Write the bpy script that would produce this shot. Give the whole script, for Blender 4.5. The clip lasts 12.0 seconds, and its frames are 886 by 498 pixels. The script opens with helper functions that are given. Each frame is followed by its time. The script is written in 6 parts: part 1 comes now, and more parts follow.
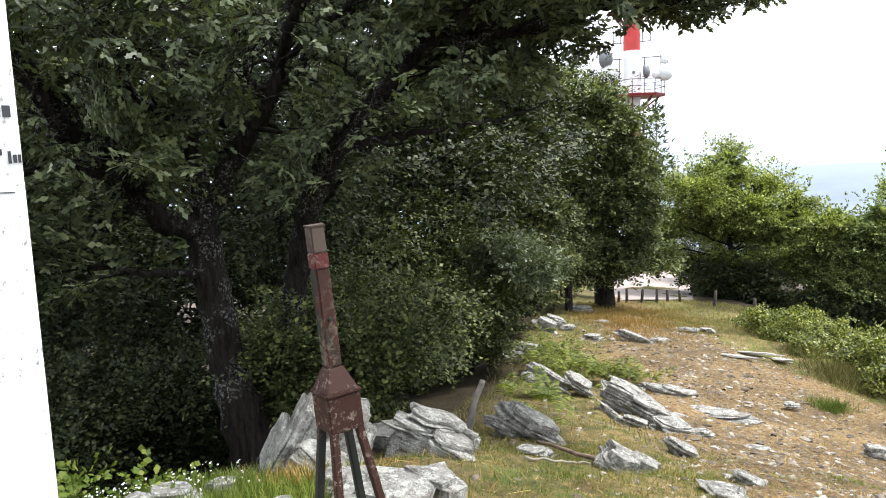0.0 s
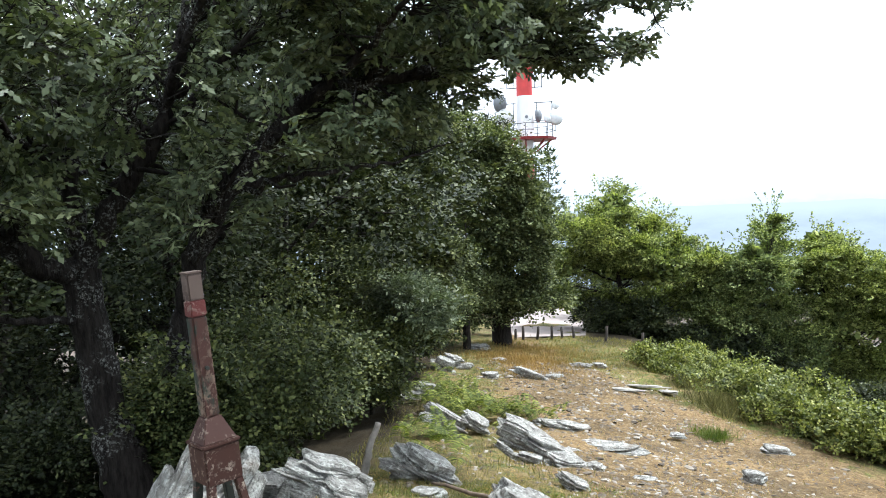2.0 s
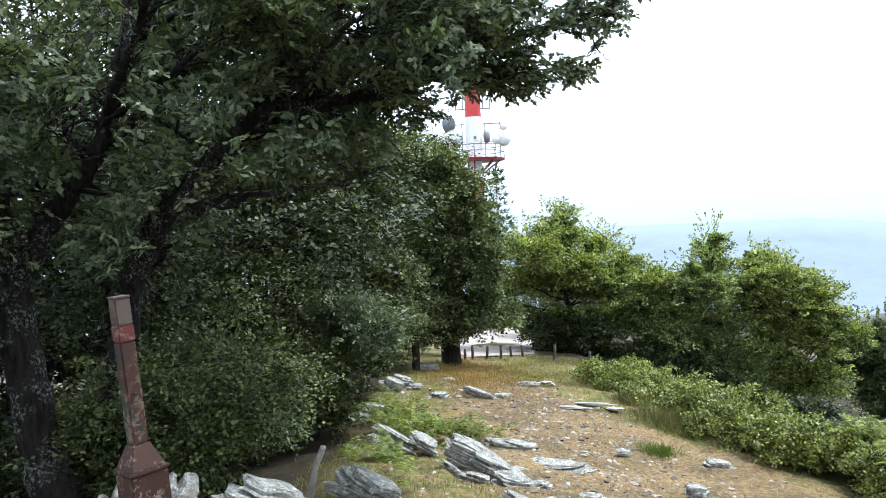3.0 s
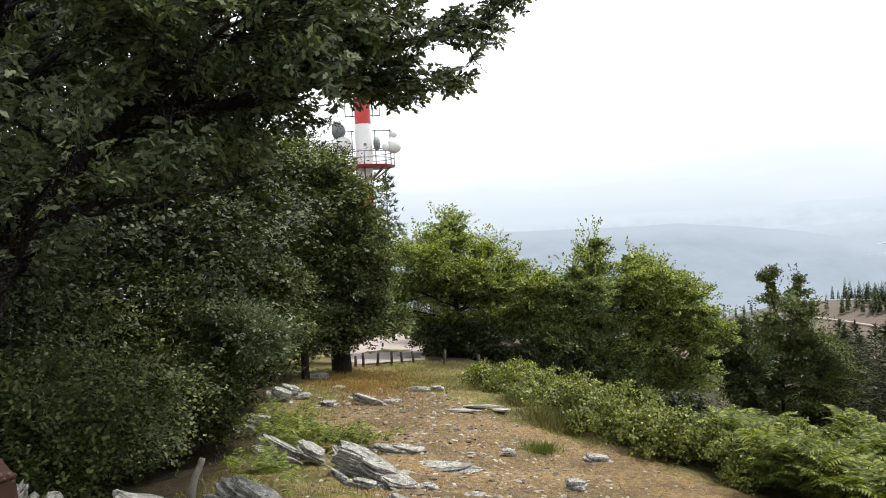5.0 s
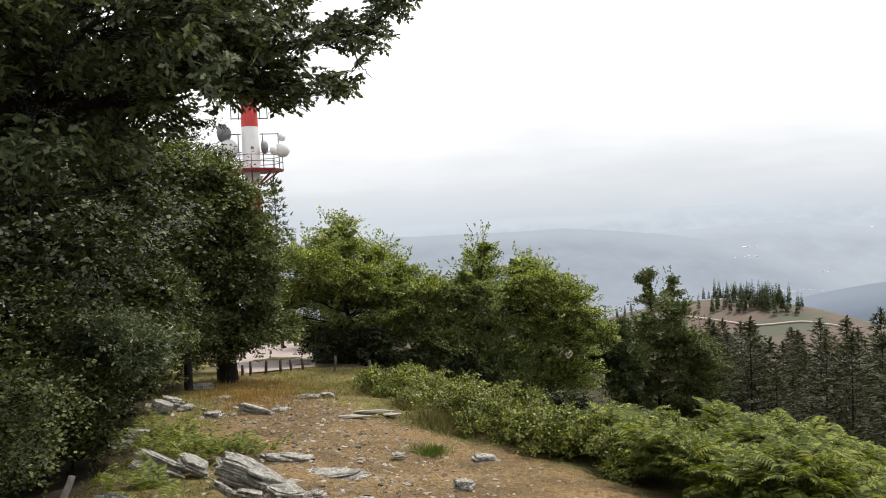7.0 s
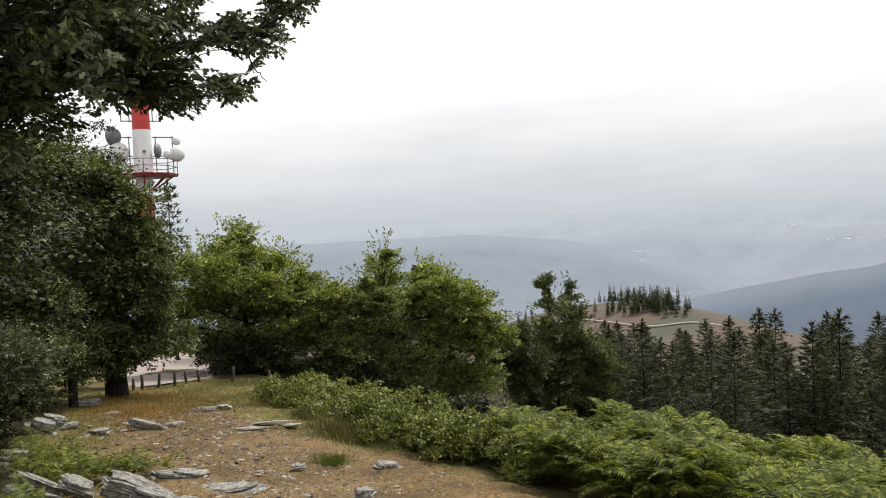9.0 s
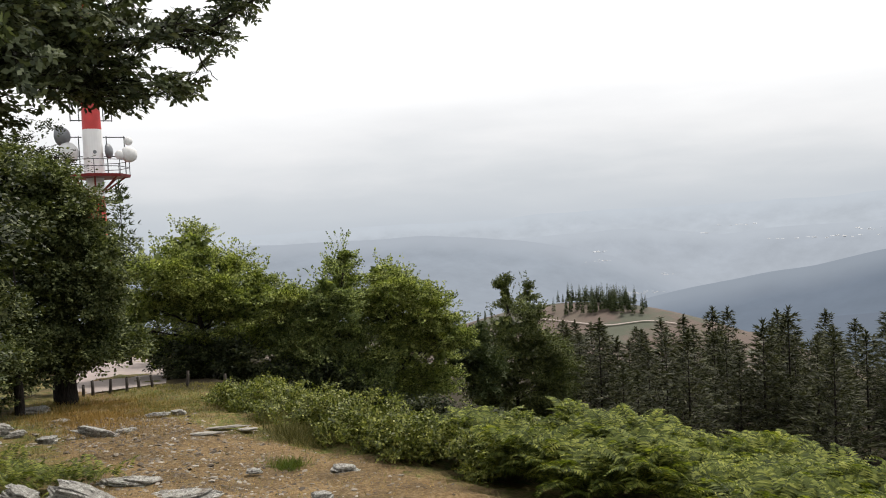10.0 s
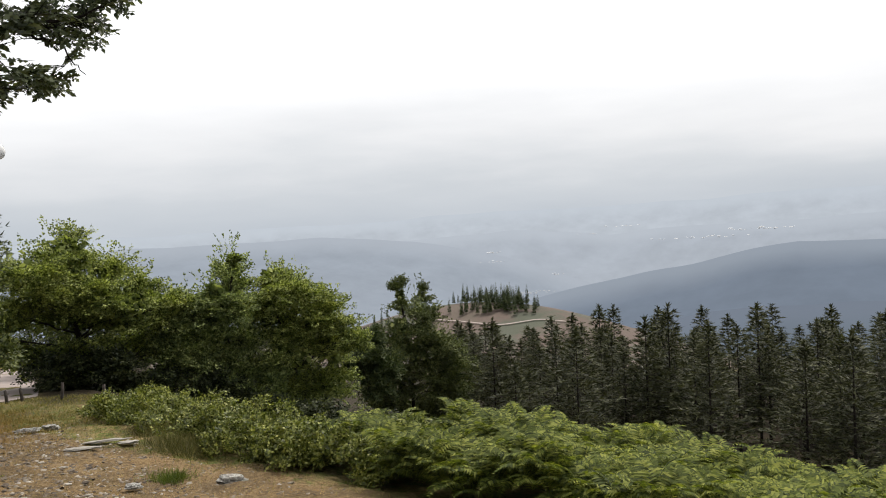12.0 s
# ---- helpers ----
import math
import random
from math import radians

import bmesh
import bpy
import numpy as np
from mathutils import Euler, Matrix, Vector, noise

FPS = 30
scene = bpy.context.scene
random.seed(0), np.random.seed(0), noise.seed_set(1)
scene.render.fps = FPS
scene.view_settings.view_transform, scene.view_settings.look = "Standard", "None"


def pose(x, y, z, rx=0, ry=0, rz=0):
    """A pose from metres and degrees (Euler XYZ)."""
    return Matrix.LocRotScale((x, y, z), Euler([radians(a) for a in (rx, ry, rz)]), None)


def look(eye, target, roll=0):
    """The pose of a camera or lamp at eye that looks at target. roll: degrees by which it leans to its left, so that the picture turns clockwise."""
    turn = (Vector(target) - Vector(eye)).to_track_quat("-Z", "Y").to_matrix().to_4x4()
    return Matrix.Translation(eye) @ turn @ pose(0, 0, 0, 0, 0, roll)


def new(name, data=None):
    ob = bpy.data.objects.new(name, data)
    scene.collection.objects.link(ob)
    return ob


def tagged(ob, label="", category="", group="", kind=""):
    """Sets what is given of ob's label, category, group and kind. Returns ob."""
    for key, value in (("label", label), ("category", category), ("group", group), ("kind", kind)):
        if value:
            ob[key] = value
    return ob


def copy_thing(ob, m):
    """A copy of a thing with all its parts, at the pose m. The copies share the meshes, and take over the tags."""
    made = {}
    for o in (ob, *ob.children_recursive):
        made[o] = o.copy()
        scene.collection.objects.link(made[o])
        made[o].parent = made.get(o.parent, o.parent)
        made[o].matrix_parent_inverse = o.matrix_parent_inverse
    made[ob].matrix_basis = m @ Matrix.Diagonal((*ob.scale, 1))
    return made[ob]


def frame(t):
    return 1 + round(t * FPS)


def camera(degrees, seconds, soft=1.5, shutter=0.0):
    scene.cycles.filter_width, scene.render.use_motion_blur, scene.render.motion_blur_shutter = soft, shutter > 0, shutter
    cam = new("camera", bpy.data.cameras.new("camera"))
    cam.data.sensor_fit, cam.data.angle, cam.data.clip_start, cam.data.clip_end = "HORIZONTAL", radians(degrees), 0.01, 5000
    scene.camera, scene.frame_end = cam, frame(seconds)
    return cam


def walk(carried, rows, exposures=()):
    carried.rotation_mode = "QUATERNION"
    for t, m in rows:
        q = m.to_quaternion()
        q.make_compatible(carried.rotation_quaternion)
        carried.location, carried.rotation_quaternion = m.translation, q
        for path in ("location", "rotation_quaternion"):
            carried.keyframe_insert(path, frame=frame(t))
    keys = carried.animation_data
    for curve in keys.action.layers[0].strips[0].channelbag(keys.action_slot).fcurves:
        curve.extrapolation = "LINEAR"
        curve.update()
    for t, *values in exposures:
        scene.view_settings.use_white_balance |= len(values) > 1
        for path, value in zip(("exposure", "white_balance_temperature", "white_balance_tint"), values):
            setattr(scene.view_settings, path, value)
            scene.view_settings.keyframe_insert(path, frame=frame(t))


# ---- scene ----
# camera: seconds, place, yaw, pitch and roll
cam = camera(61.94, 12.0, 1.0)
PATH = [
    (0.0, 0.000, -0.000, 1.650, 0.00, -6.50, -2.51),
    (0.5, 0.018, -0.002, 1.655, -2.00, -5.79, -2.37),
    (1.0, 0.030, -0.011, 1.659, -3.90, -5.13, -2.33),
    (1.5, 0.046, -0.027, 1.665, -5.92, -4.44, -2.31),
    (2.0, 0.068, -0.056, 1.671, -7.90, -3.76, -2.33),
    (2.5, 0.091, -0.081, 1.675, -9.79, -3.02, -2.38),
    (3.0, 0.124, -0.102, 1.680, -11.82, -2.38, -2.40),
    (5.0, 0.217, -0.261, 1.663, -20.18, -2.20, -2.67),
    (5.5, 0.236, -0.286, 1.663, -22.32, -2.25, -2.71),
    (6.0, 0.248, -0.309, 1.659, -24.47, -2.24, -2.70),
    (6.5, 0.256, -0.332, 1.653, -26.60, -2.22, -2.70),
    (7.0, 0.262, -0.351, 1.647, -28.58, -2.19, -2.70),
    (9.0, 0.323, -0.390, 1.641, -36.08, -2.04, -2.76),
    (9.5, 0.356, -0.392, 1.640, -37.68, -2.09, -2.86),
    (10.0, 0.394, -0.396, 1.633, -39.22, -2.12, -2.94),
    (10.5, 0.434, -0.404, 1.626, -41.03, -2.19, -3.01),
    (11.0, 0.467, -0.419, 1.624, -42.99, -2.28, -3.01),
    (11.5, 0.490, -0.443, 1.632, -45.09, -2.35, -2.98),
    (12.0, 0.509, -0.470, 1.641, -47.27, -2.41, -2.98),
]
# the clip's camera darkens its picture as more sky comes into view: seconds, stops, kelvin, tint
EXPOSURE = [(0.0, 1.20, 6050, 10), (1.5, 1.20, 5800, 8), (3.2, 1.13, 5480, 5), (4.8, 0.70, 6280, 8), (7.0, 0.38, 6600, 11), (9.0, 0.16, 6600, 11), (12.0, 0.12, 6550, 11)]
walk(cam, [(t, pose(x, y, z, 90 + pitch, 0, yaw) @ pose(0, 0, 0, 0, 0, roll)) for t, x, y, z, yaw, pitch, roll in PATH],
     exposures=EXPOSURE)

# ---- light ----
SKY_AZ, SKY_EL = 78.0, 60.0     # the bright part of the overcast sky, degrees east of north and above the horizon
world = bpy.data.worlds.new("overcast_sky")
scene.world = world
world.use_nodes = True
wn, wl = world.node_tree.nodes, world.node_tree.links
wn.clear()
w_out, w_bg = wn.new("ShaderNodeOutputWorld"), wn.new("ShaderNodeBackground")
w_sky = wn.new("ShaderNodeTexSky")
w_sky.sky_type, w_sky.sun_disc = "NISHITA", False
w_sky.sun_elevation, w_sky.sun_rotation = radians(SKY_EL), radians(SKY_AZ)
w_sky.dust_density, w_sky.air_density = 4.0, 1.5
w_co = wn.new("ShaderNodeTexCoord")
w_sep = wn.new("ShaderNodeSeparateXYZ")
wl.new(w_co.outputs["Generated"], w_sep.inputs[0])
w_map = wn.new("ShaderNodeMapping")
w_map.inputs["Scale"].default_value = (1.0, 1.0, 5.0)
wl.new(w_co.outputs["Generated"], w_map.inputs[0])
w_noise = wn.new("ShaderNodeTexNoise")
w_noise.inputs["Scale"].default_value, w_noise.inputs["Detail"].default_value = 2.3, 6.0
w_noise.inputs["Roughness"].default_value = 0.52
wl.new(w_map.outputs[0], w_noise.inputs["Vector"])
w_add = wn.new("ShaderNodeMath")
w_add.operation = "MULTIPLY_ADD"          # height of the gaze, made uneven by the clouds
w_add.inputs[1].default_value = 0.15
wl.new(w_noise.outputs["Fac"], w_add.inputs[0])
wl.new(w_sep.outputs["Z"], w_add.inputs[2])
w_ramp = wn.new("ShaderNodeValToRGB")
els = w_ramp.color_ramp.elements
els[0].position, els[0].color = 0.045, (0.49, 0.545, 0.605, 1)
els[1].position, els[1].color = 0.46, (1.16, 1.17, 1.17, 1)
for at_, col_ in ((0.115, (0.60, 0.645, 0.69, 1)), (0.175, (0.81, 0.83, 0.855, 1)), (0.265, (1.06, 1.07, 1.08, 1))):
    e_ = els.new(at_)
    e_.color = col_
wl.new(w_add.outputs[0], w_ramp.inputs[0])
w_scale = wn.new("ShaderNodeVectorMath")
w_scale.operation = "SCALE"
w_scale.inputs["Scale"].default_value = 0.10
wl.new(w_sky.outputs[0], w_scale.inputs[0])
w_mix = wn.new("ShaderNodeMix")
w_mix.data_type = "RGBA"
w_mix.inputs["Factor"].default_value = 0.93
wl.new(w_scale.outputs[0], w_mix.inputs["A"])
wl.new(w_ramp.outputs[0], w_mix.inputs["B"])
wl.new(w_mix.outputs["Result"], w_bg.inputs["Color"])
w_bg.inputs["Strength"].default_value = 1.0
wl.new(w_bg.outputs[0], w_out.inputs[0])

sun = new("sun", bpy.data.lights.new("sun", "SUN"))
sun.data.energy, sun.data.angle, sun.data.color = 3.4, radians(9), (1.0, 0.95, 0.87)
sun.matrix_world = look((0, 0, 40), (-40 * math.sin(radians(SKY_AZ)) / math.tan(radians(SKY_EL)),
                                     -40 * math.cos(radians(SKY_AZ)) / math.tan(radians(SKY_EL)), 0))


# ---- materials ----
def material(name):
    m = bpy.data.materials.new(name)
    m.use_nodes = True
    nt = m.node_tree
    return m, nt, nt.nodes["Principled BSDF"], nt.nodes["Material Output"]


def noise_node(nt, scale, detail=4.0, rough=0.55, vector=None, stretch=None):
    n = nt.nodes.new("ShaderNodeTexNoise")
    n.inputs["Scale"].default_value, n.inputs["Detail"].default_value, n.inputs["Roughness"].default_value = scale, detail, rough
    co = nt.nodes.new("ShaderNodeTexCoord").outputs["Object"] if vector is None else vector
    if stretch:
        mp = nt.nodes.new("ShaderNodeMapping")
        mp.inputs["Scale"].default_value = stretch
        nt.links.new(co, mp.inputs[0])
        co = mp.outputs[0]
    nt.links.new(co, n.inputs["Vector"])
    return n.outputs["Fac"]


def ramp(nt, fac, *stops):
    n = nt.nodes.new("ShaderNodeValToRGB")
    e = n.color_ramp.elements
    e[0].position, e[0].color = stops[0][0], (*stops[0][1], 1)
    e[1].position, e[1].color = stops[-1][0], (*stops[-1][1], 1)
    for p, c in stops[1:-1]:
        k = e.new(p)
        k.color = (*c, 1)
    nt.links.new(fac, n.inputs[0])
    return n.outputs[0]


def mix(nt, fac, a, b, how="MIX"):
    n = nt.nodes.new("ShaderNodeMix")
    n.data_type, n.blend_type = "RGBA", how
    for key, v in (("Factor", fac), ("A", a), ("B", b)):
        if hasattr(v, "is_linked"):
            nt.links.new(v, n.inputs[key])
        else:
            n.inputs[key].default_value = v if key == "Factor" else (*v, 1)
    return n.outputs["Result"]


def bump(nt, bsdf, height, strength, distance):
    n = nt.nodes.new("ShaderNodeBump")
    n.inputs["Strength"].default_value, n.inputs["Distance"].default_value = strength, distance
    nt.links.new(height, n.inputs["Height"])
    nt.links.new(n.outputs[0], bsdf.inputs["Normal"])


def math_node(nt, op, a, b=0.5):
    n = nt.nodes.new("ShaderNodeMath")
    n.operation = op
    for i, v in enumerate((a, b)):
        if hasattr(v, "is_linked"):
            nt.links.new(v, n.inputs[i])
        else:
            n.inputs[i].default_value = v
    return n.outputs[0]


def leaf_material(name, dark, mid, light, through_=0.3, gloss=0.45, patch=0.6):
    """Leaves: each one its own tint, clumps lighter or duller, some light passing through."""
    m, nt, b, out = material(name)
    geo = nt.nodes.new("ShaderNodeNewGeometry")
    own = ramp(nt, geo.outputs["Random Per Island"], (0.0, dark), (0.55, mid), (1.0, light))
    clump = noise_node(nt, patch, 3.0)
    tone = ramp(nt, clump, (0.3, (0.62, 0.66, 0.62)), (0.7, (1.25, 1.2, 1.05)))
    col = mix(nt, 1.0, own, tone, "MULTIPLY")
    nt.links.new(col, b.inputs["Base Color"])
    b.inputs["Roughness"].default_value = gloss
    b.inputs["Specular IOR Level"].default_value = 0.18
    tr = nt.nodes.new("ShaderNodeBsdfTranslucent")
    warm = mix(nt, 1.0, col, (1.25, 1.35, 0.55), "MULTIPLY")
    nt.links.new(warm, tr.inputs[0])
    ms = nt.nodes.new("ShaderNodeMixShader")
    ms.inputs[0].default_value = through_
    nt.links.new(b.outputs[0], ms.inputs[1])
    nt.links.new(tr.outputs[0], ms.inputs[2])
    nt.links.new(ms.outputs[0], out.inputs[0])
    return m


def bark_material(name, dark, light, lichen=0.35):
    m, nt, b, out = material(name)
    ridges = noise_node(nt, 22, 5, 0.6, stretch=(1, 1, 0.18))
    col = ramp(nt, ridges, (0.35, dark), (0.7, light))
    spots = ramp(nt, noise_node(nt, 30, 6, 0.75), (0.52, (0, 0, 0)), (0.58, (1, 1, 1)))
    patch = ramp(nt, noise_node(nt, 1.8, 4, 0.6), (0.50, (0, 0, 0)), (0.60, (1, 1, 1)))
    fac = math_node(nt, "MULTIPLY", math_node(nt, "MULTIPLY", spots, patch), lichen)
    nt.links.new(mix(nt, fac, col, (0.36, 0.365, 0.33)), b.inputs["Base Color"])
    b.inputs["Roughness"].default_value = 0.95
    b.inputs["Specular IOR Level"].default_value = 0.08
    bump(nt, b, ridges, 1.0, 0.05)
    return m


OAK_LEAF = leaf_material("oak_leaf", (0.030, 0.040, 0.021), (0.074, 0.092, 0.050), (0.185, 0.210, 0.128), 0.20, 0.45)
# oak leaf with the wood's shade put into its colour
WOOD_SHADE_LEAF = leaf_material("wood_shade_leaf", (0.010, 0.015, 0.006), (0.028, 0.037, 0.016), (0.092, 0.102, 0.047), 0.12, 0.5)
FAR_OAK = leaf_material("dull_oak_leaf", (0.028, 0.038, 0.016), (0.092, 0.112, 0.048), (0.225, 0.245, 0.116), 0.18, 0.68)
# dull oak leaf again, darkened in colour for the shade it hangs in
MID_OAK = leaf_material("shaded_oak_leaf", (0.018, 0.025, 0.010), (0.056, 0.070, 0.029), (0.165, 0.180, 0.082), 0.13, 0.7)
OAK_PALE = leaf_material("pale_oak_leaf", (0.050, 0.066, 0.038), (0.118, 0.144, 0.088), (0.240, 0.268, 0.176), 0.2, 0.4)
SHRUB_LEAF = leaf_material("shrub_leaf", (0.020, 0.028, 0.010), (0.052, 0.066, 0.023), (0.170, 0.182, 0.070), 0.13, 0.55, 1.1)
BEECH_LEAF = leaf_material("beech_leaf", (0.032, 0.046, 0.014), (0.200, 0.240, 0.076), (0.470, 0.500, 0.185), 0.26, 0.60, 0.35)
BEECH_DARK = leaf_material("young_beech_leaf", (0.036, 0.052, 0.020), (0.165, 0.206, 0.082), (0.395, 0.435, 0.185), 0.26, 0.60, 0.35)
CONIFER = leaf_material("spruce_needles", (0.022, 0.036, 0.014), (0.048, 0.066, 0.026), (0.100, 0.118, 0.046), 0.12, 0.6, 0.5)
SPRUCE = leaf_material("bushy_conifer_needles", (0.028, 0.040, 0.015), (0.088, 0.108, 0.040), (0.215, 0.235, 0.095), 0.12, 0.6, 0.5)
PINE_NEEDLE = leaf_material("pine_needles", (0.019, 0.023, 0.012), (0.049, 0.053, 0.028), (0.094, 0.098, 0.052), 0.15, 0.6, 0.3)
FERN = leaf_material("bracken_frond", (0.030, 0.044, 0.010), (0.108, 0.134, 0.028), (0.265, 0.282, 0.070), 0.30, 0.7, 0.8)
HEDGE_LEAF = leaf_material("bramble_leaf", (0.030, 0.040, 0.011), (0.132, 0.155, 0.042), (0.310, 0.316, 0.110), 0.25, 0.45, 1.0)
GRASS = leaf_material("grass_blade", (0.085, 0.095, 0.028), (0.190, 0.175, 0.058), (0.350, 0.280, 0.120), 0.25, 0.6, 0.7)
DRY_GRASS = leaf_material("dry_grass_blade", (0.170, 0.100, 0.036), (0.300, 0.180, 0.066), (0.420, 0.300, 0.130), 0.25, 0.6, 0.7)
LUSH_GRASS = leaf_material("lush_grass_blade", (0.060, 0.095, 0.015), (0.120, 0.165, 0.030), (0.230, 0.250, 0.065), 0.25, 0.6, 0.9)
TUFT_GRASS = leaf_material("olive_tuft_blade", (0.060, 0.066, 0.026), (0.125, 0.118, 0.052), (0.250, 0.215, 0.110), 0.25, 0.6, 0.7)
OAK_BARK = bark_material("oak_bark", (0.006, 0.005, 0.0045), (0.026, 0.022, 0.019), 0.5)
DARK_BARK = bark_material("dark_bark", (0.010, 0.009, 0.008), (0.040, 0.033, 0.028), 0.1)


def rock_material(name):
    """Grey schist: dark splits along the layers, pale lichen crusts, rusty stains."""
    m, nt, b, out = material(name)
    layers = noise_node(nt, 5, 8, 0.7, stretch=(1.0, 1.0, 5.0))
    streaks = noise_node(nt, 9, 6, 0.7, stretch=(0.7, 0.7, 9.0))
    rough = noise_node(nt, 34, 7, 0.75)
    col = ramp(nt, layers, (0.33, (0.040, 0.037, 0.032)), (0.41, (0.170, 0.160, 0.142)), (0.54, (0.300, 0.288, 0.260)), (0.72, (0.440, 0.426, 0.388)))
    lich = ramp(nt, noise_node(nt, 8.0, 7, 0.78), (0.50, (0, 0, 0)), (0.56, (1, 1, 1)))
    col = mix(nt, math_node(nt, "MULTIPLY", lich, 0.8), col, ramp(nt, rough, (0.35, (0.30, 0.30, 0.27)), (0.62, (0.66, 0.66, 0.61))))
    rust = ramp(nt, noise_node(nt, 3.1, 5, 0.65), (0.56, (0, 0, 0)), (0.70, (1, 1, 1)))
    col = mix(nt, math_node(nt, "MULTIPLY", rust, 0.45), col, (0.150, 0.100, 0.052))
    cracks = ramp(nt, streaks, (0.32, (0.24, 0.23, 0.21)), (0.40, (1, 1, 1)))
    col = mix(nt, 1.0, col, cracks, "MULTIPLY")
    pits = ramp(nt, rough, (0.34, (0.35, 0.35, 0.35)), (0.45, (1, 1, 1)))
    nt.links.new(mix(nt, 1.0, col, pits, "MULTIPLY"), b.inputs["Base Color"])
    b.inputs["Roughness"].default_value = 0.88
    bump(nt, b, math_node(nt, "ADD", math_node(nt, "ADD", layers, streaks), rough), 1.0, 0.05)
    return m


ROCK = rock_material("schist_rock")


def plain_material(name, col, rough=0.6, metal=0.0, vary=0.25, scale=6.0, grain=0.0):
    m, nt, b, out = material(name)
    n = noise_node(nt, scale, 5, 0.6)
    lo, hi = tuple(c * (1 - vary) for c in col), tuple(min(1, c * (1 + vary)) for c in col)
    nt.links.new(ramp(nt, n, (0.3, lo), (0.7, hi)), b.inputs["Base Color"])
    b.inputs["Roughness"].default_value, b.inputs["Metallic"].default_value = rough, metal
    if grain:
        bump(nt, b, noise_node(nt, scale * 6, 4, 0.6), grain, 0.01)
    return m


def flaked_paint(name, paint, under, rust, amount=0.5, patchy=False):
    """Old paint in two tones, flaked down to rust; patchy: the two tones meet at hard edges."""
    m, nt, b, out = material(name)
    tone = noise_node(nt, 9, 5, 0.6, stretch=(1, 1, 0.45))
    base = mix(nt, ramp(nt, tone, (0.47, (0, 0, 0)), (0.51, (1, 1, 1))) if patchy else tone, paint, under)
    flake = ramp(nt, noise_node(nt, 60, 6, 0.7), (0.60 - amount * 0.2, (0, 0, 0)), (0.64 - amount * 0.2, (1, 1, 1)))
    big = ramp(nt, noise_node(nt, 8, 4, 0.6), (0.46, (0, 0, 0)), (0.6, (1, 1, 1)))
    f = math_node(nt, "MULTIPLY", flake, big)
    nt.links.new(mix(nt, f, base, rust), b.inputs["Base Color"])
    b.inputs["Roughness"].default_value = 0.65
    b.inputs["Specular IOR Level"].default_value = 0.2
    bump(nt, b, f, 0.5, 0.002)
    return m


POST_RED = flaked_paint("flaked_maroon_paint", (0.020, 0.008, 0.006), (0.044, 0.018, 0.012), (0.190, 0.150, 0.120), 0.30)
POST_GREEN = flaked_paint("flaked_green_paint", (0.014, 0.021, 0.015), (0.036, 0.015, 0.011), (0.120, 0.085, 0.062), 0.55, True)
POST_BRIGHT = flaked_paint("flaked_red_paint", (0.095, 0.014, 0.013), (0.046, 0.020, 0.016), (0.180, 0.145, 0.120), 0.5)
POST_GREY = flaked_paint("bare_grey_metal", (0.085, 0.066, 0.054), (0.055, 0.034, 0.027), (0.028, 0.015, 0.012), 0.7)
POST_BLACK = flaked_paint("dark_green_paint", (0.014, 0.018, 0.015), (0.024, 0.025, 0.021), (0.090, 0.045, 0.034), 0.25)


def white_monolith():
    m, nt, b, out = material("peeling_whitewash")
    col = ramp(nt, noise_node(nt, 3, 4, 0.5), (0.3, (0.74, 0.75, 0.76)), (0.7, (0.82, 0.82, 0.82)))
    fleck = ramp(nt, noise_node(nt, 55, 5, 0.7, stretch=(1, 1, 0.6)), (0.60, (0, 0, 0)), (0.64, (1, 1, 1)))
    zone = ramp(nt, noise_node(nt, 2.6, 3, 0.5), (0.42, (0, 0, 0)), (0.52, (1, 1, 1)))
    f = math_node(nt, "MULTIPLY", fleck, zone)
    nt.links.new(mix(nt, f, col, (0.30, 0.295, 0.285)), b.inputs["Base Color"])
    b.inputs["Roughness"].default_value = 0.75
    bump(nt, b, f, 0.5, 0.003)
    return m


WHITEWASH = white_monolith()
INK = plain_material("black_lettering", (0.03, 0.03, 0.035), 0.6, 0, 0.2)
MAST_WHITE = plain_material("white_mast_paint", (0.78, 0.78, 0.77), 0.45, 0, 0.05, 1.0)
MAST_DECK = plain_material("maroon_deck_paint", (0.20, 0.022, 0.022), 0.5, 0, 0.2, 1.0)
MAST_RED = plain_material("red_mast_paint", (0.52, 0.035, 0.030), 0.45, 0, 0.15, 1.0)
STEEL = plain_material("galvanised_steel", (0.11, 0.115, 0.12), 0.55, 0.3, 0.2, 2.0)
DISH_GREY = plain_material("grey_dish", (0.16, 0.17, 0.18), 0.5, 0, 0.15, 2.0)
DISH_WHITE = plain_material("white_dish", (0.62, 0.62, 0.61), 0.5, 0, 0.08, 2.0)
DEAD_WOOD = plain_material("dead_wood", (0.150, 0.105, 0.072), 0.9, 0, 0.45, 14, 0.6)
GREY_WOOD = plain_material("weathered_wood", (0.215, 0.190, 0.160), 0.9, 0, 0.35, 10, 0.5)
FENCE_WOOD = plain_material("fence_post_wood", (0.045, 0.036, 0.030), 0.9, 0, 0.4, 8, 0.5)
GRAVEL_YARD = plain_material("pale_gravel", (0.27, 0.225, 0.205), 0.95, 0, 0.12, 1.5, 0.4)
PEBBLE, _nt, _b, _o = material("pebble_stone")
_g = _nt.nodes.new("ShaderNodeNewGeometry")
_i = _nt.nodes.new("ShaderNodeObjectInfo")
_r = math_node(_nt, "FRACT", math_node(_nt, "ADD", _g.outputs["Random Per Island"], _i.outputs["Random"]))
